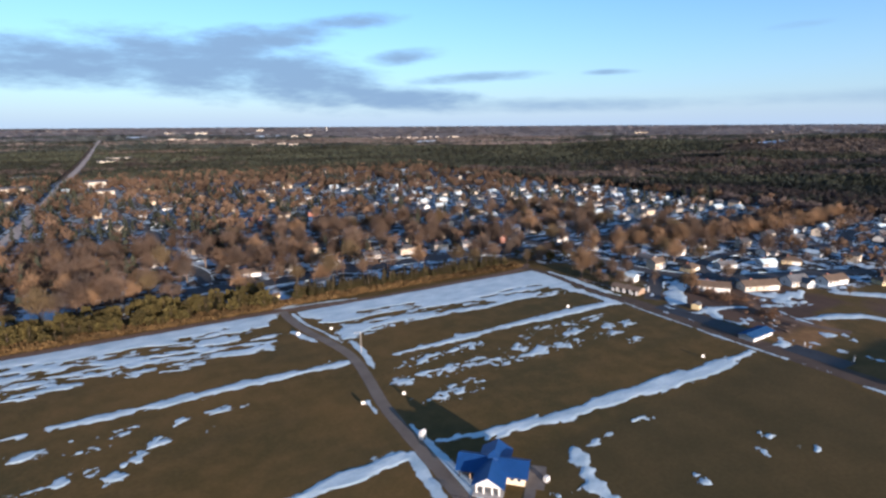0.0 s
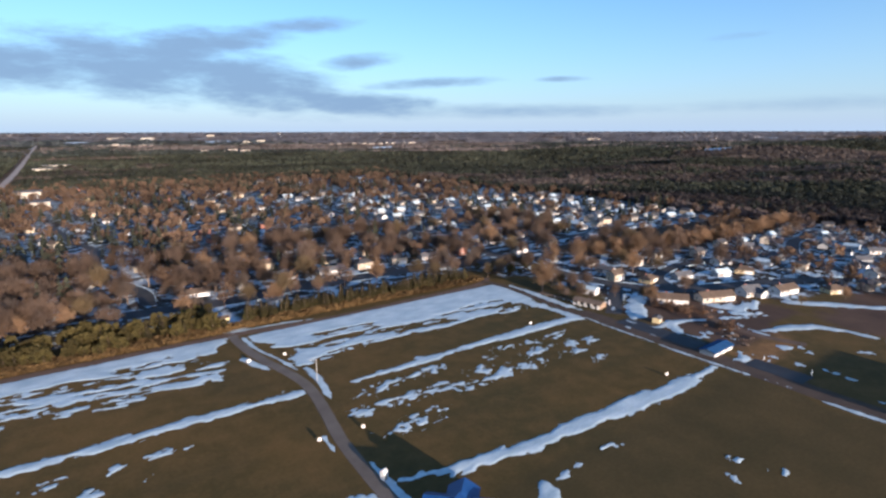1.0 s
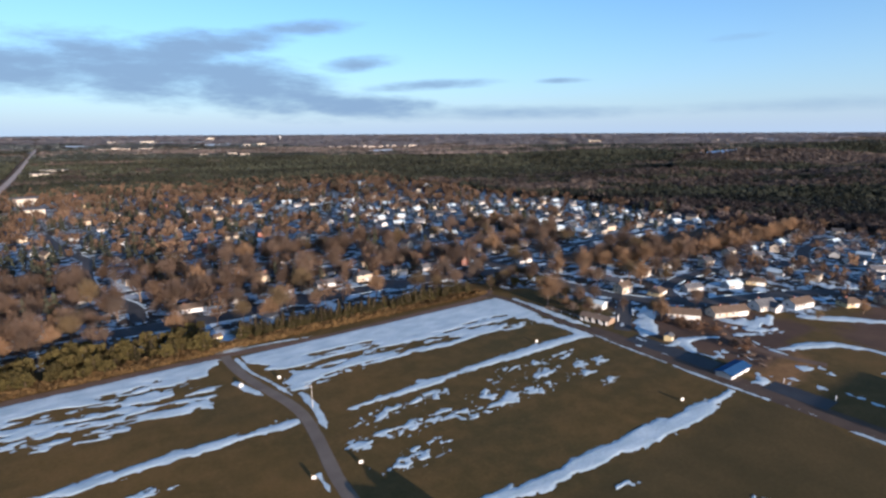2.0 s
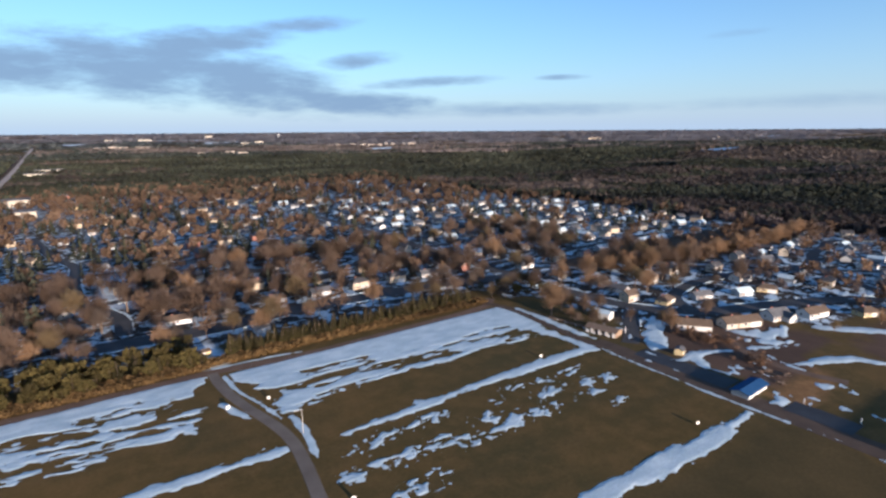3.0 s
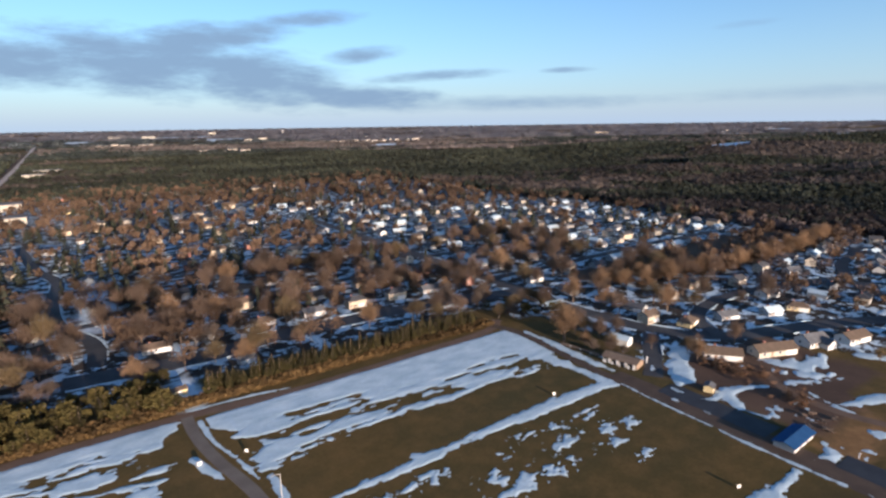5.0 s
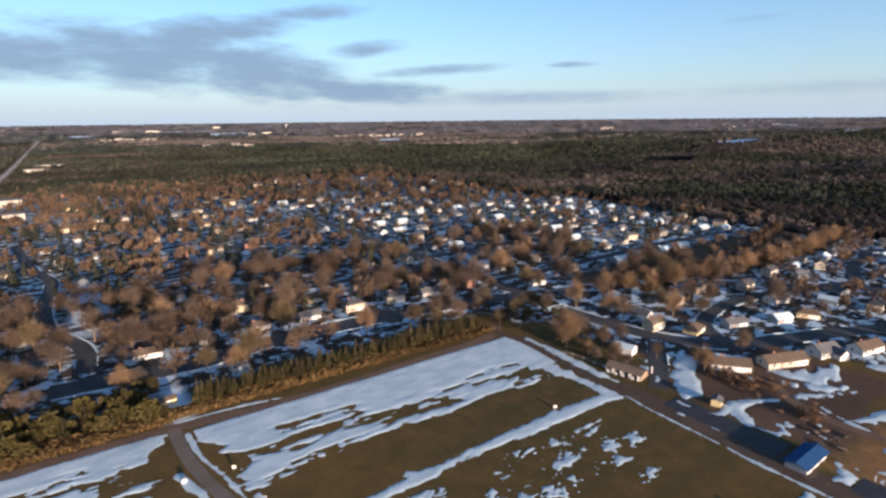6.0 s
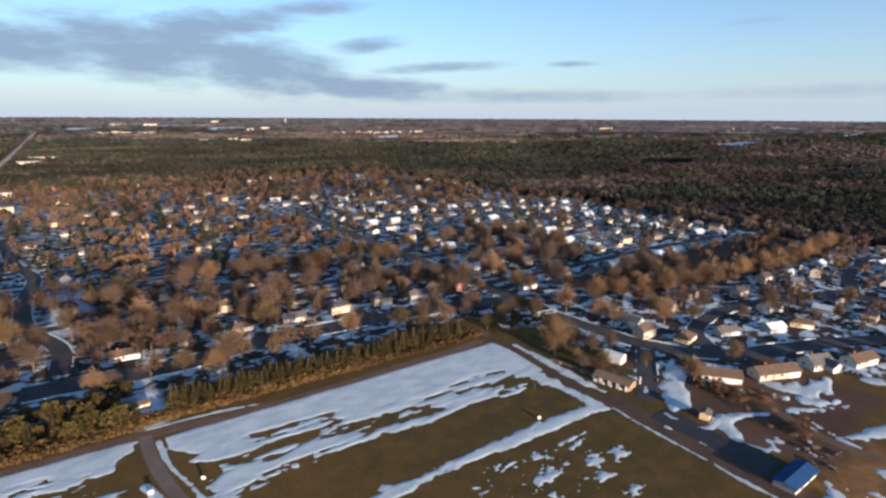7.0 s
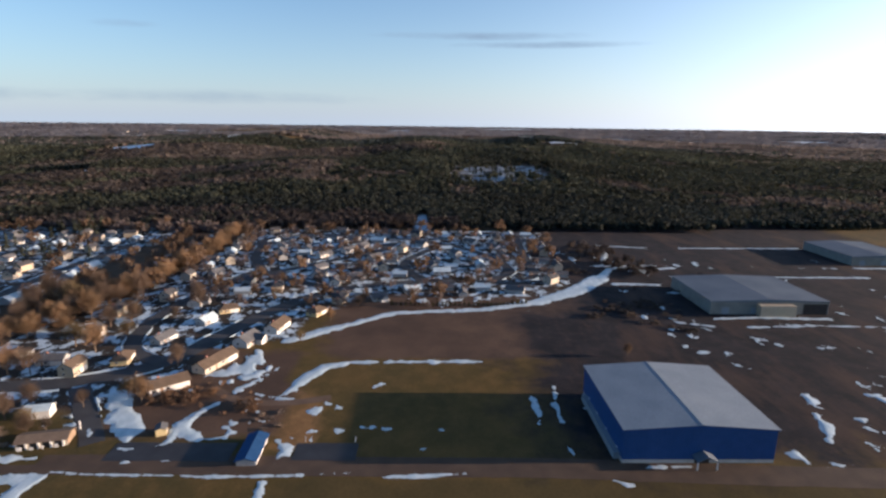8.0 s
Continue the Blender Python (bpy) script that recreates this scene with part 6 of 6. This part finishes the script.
for x, y, w, h in ((1180, 2650, 110, 6), (1130, 2250, 90, 6), (1110, 1850, 60, 6), (300, 2010, 36, 7), (390, 2016, 48, 7), (470, 2020, 30, 7), (120, 2990, 50, 8), (270, 2990, 60, 8),
                   (640, 3280, 40, 13), (550, 2270, 30, 9), (650, 2390, 40, 9), (2000, 1600, 90, 9), (1556, -440, 30, 10), (2640, 480, 60, 10)):
    far_block(x, y, w, 40, h, SIDINGS[1] if w > 80 else SIDINGS[4], "long pale commercial building far off among woods")
for x, y, w, h in ((-217 + 30, 578, 26, 7), (-201 + 32, 994, 34, 8), (-150, 1082, 44, 8), (-116, 737, 30, 6), (-260, 420, 24, 6), (-262, 540, 30, 7), (-270, 700, 36, 7), (-180, 470, 24, 6)):
    far_block(x, y, w, 18, h, SIDINGS[4], "cream commercial building beside the straight highway")


FAR_WALL = material("weathered_beige_wall", (0.25, 0.215, 0.18), (0.32, 0.275, 0.23), 0.05, 0.85)
block_rng = random.Random(31)
for bearing_from, bearing_to, away, count in ((24.0, 32.5, 2260, 13), (3.0, 8.0, 2300, 6), (11.0, 16.0, 1760, 6), (60.5, 64.0, 3000, 4)):
    for k in range(count):
        bearing = radians(bearing_from + (bearing_to - bearing_from) * (k + block_rng.uniform(0.2, 0.8)) / count)
        reach = away + block_rng.uniform(-60, 60)
        far_block(-149 + reach * math.sin(bearing), -172 + reach * math.cos(bearing), block_rng.uniform(14, 34), 20, block_rng.uniform(6, 10), FAR_WALL, "pale commercial building of a town on the horizon")


def build_tower(x, y, h, r):
    ob = empty("water_tower", "pale water tower rising from the far woods", "water tower", m=pose(x, y, ground_at(x, y)))
    bm = bmesh.new()
    tube(bm, (0, 0, -2), (0, 0, h * 0.72), r * 0.3, r * 0.26, 10)
    part("stem", bm, WHITE_PAINT, ob)
    bm = bmesh.new()
    tube(bm, (0, 0, h * 0.68), (0, 0, h * 0.8), r * 0.4, r, 12)
    tube(bm, (0, 0, h * 0.8), (0, 0, h * 0.92), r, r, 12)
    tube(bm, (0, 0, h * 0.92), (0, 0, h), r, r * 0.35, 12)
    part("tank", bm, WHITE_PAINT, ob)


build_tower(953, 2976, 28, 4)


# ---- loose things round the yard ----
def build_pile(x, y, seed):
    """A heap of old boards and beams."""
    g = random.Random(seed)
    ob = empty("timber_pile", "untidy heap of old boards behind the blue-roofed shed", "timber pile", "timber piles", pose(x, y, 0, 0, 0, g.uniform(0, 90)) @ Matrix.Diagonal((0.7, 0.7, 0.8, 1)))
    for k in range(14):
        bm = boxed(-g.uniform(1.0, 2.2), g.uniform(1.0, 2.2), -0.12, 0.12, 0, 0.09)
        bmesh.ops.transform(bm, matrix=pose(g.uniform(-0.8, 0.8), g.uniform(-0.7, 0.7), 0.02 + 0.1 * (k // 2), g.uniform(-4, 4), g.uniform(-5, 5), g.uniform(-50, 50)), verts=bm.verts[:])
        part("board", bm, (WEATHERED, DARK, WEATHERED, BARK)[k % 4], ob)


for number, (x, y) in enumerate(((27, -109.5), (29, -106), (23, -112.5), (26, -105), (30.5, -111), (20.5, -109))):
    build_pile(x, y, number)


def build_post(x, y, h):
    ob = empty("marker_post", "short white post at the corner of the asphalt pad", "post", "white marker posts", pose(x, y, 0))
    part("shaft", boxed(-0.13, 0.13, -0.13, 0.13, -0.2, h), WHITE_PAINT, ob)
    part("cap", boxed(-0.17, 0.17, -0.17, 0.17, h, h + 0.06), CONCRETE, ob)


for x, y in ((14.6, -122.5), (14.6, -136.5)):
    build_post(x, y, 1.5)

# low shrubs along the ditches by the warehouses
def shrub_land(x, y):
    return (value_noise(x, y, 16, 12, 51) > 0.3) & ((np.abs(x - 120 + (y + 247) * 0.9) < 22) | (np.abs(x - 205) < 14) | (np.abs(y + 262) < 12))


pts = scatter(420, 57, lambda x, y: (np.hypot((x - 39.5 + (y + 77) * 0.35) / 5, (y + 77) / 11) < 1) | (np.hypot((x - 33) / 5, (y + 100) / 7) < 0.8), 24, 60, -110, -62)
far_trees("shrubs", "dense rust-brown scrub below the first houses", pts, 44, 1.9, 1.4, SCRUB, 58, trunk=False, slim=0.3)
pts = scatter(36, 55, lambda x, y: (np.hypot((x - 33) / 13, (y + 93) / 14) < 1) | (np.hypot((x - 44) / 9, (y + 84) / 6) < 1), 18, 56, -110, -74)
far_trees("shrubs", "low brown scrub behind the row of houses", pts, 44, 1.3, 1.0, SCRUB, 56, trunk=False, slim=0.3)
pts = scatter(1800, 52, shrub_land, 70, 290, -330, -228)
far_trees("shrubs", "low bare brown shrubs along ditches near the warehouses", pts, 14, 1.5, 1.5, WOOD_MID, 53, trunk=False, slim=0.6, smooth=True)
pts = scatter(120, 66, lambda x, y: np.hypot((x - 232) / 46, (y + 275 - (x - 232) * 0.25) / 16) < 1, 180, 290, -310, -240)
far_trees("wood_fringe", "dark bare trees between the last homes and the warehouses", pts, 40, 6.0, 2.8, WOOD_TWIGS, 67, slim=0.45, smooth=True)
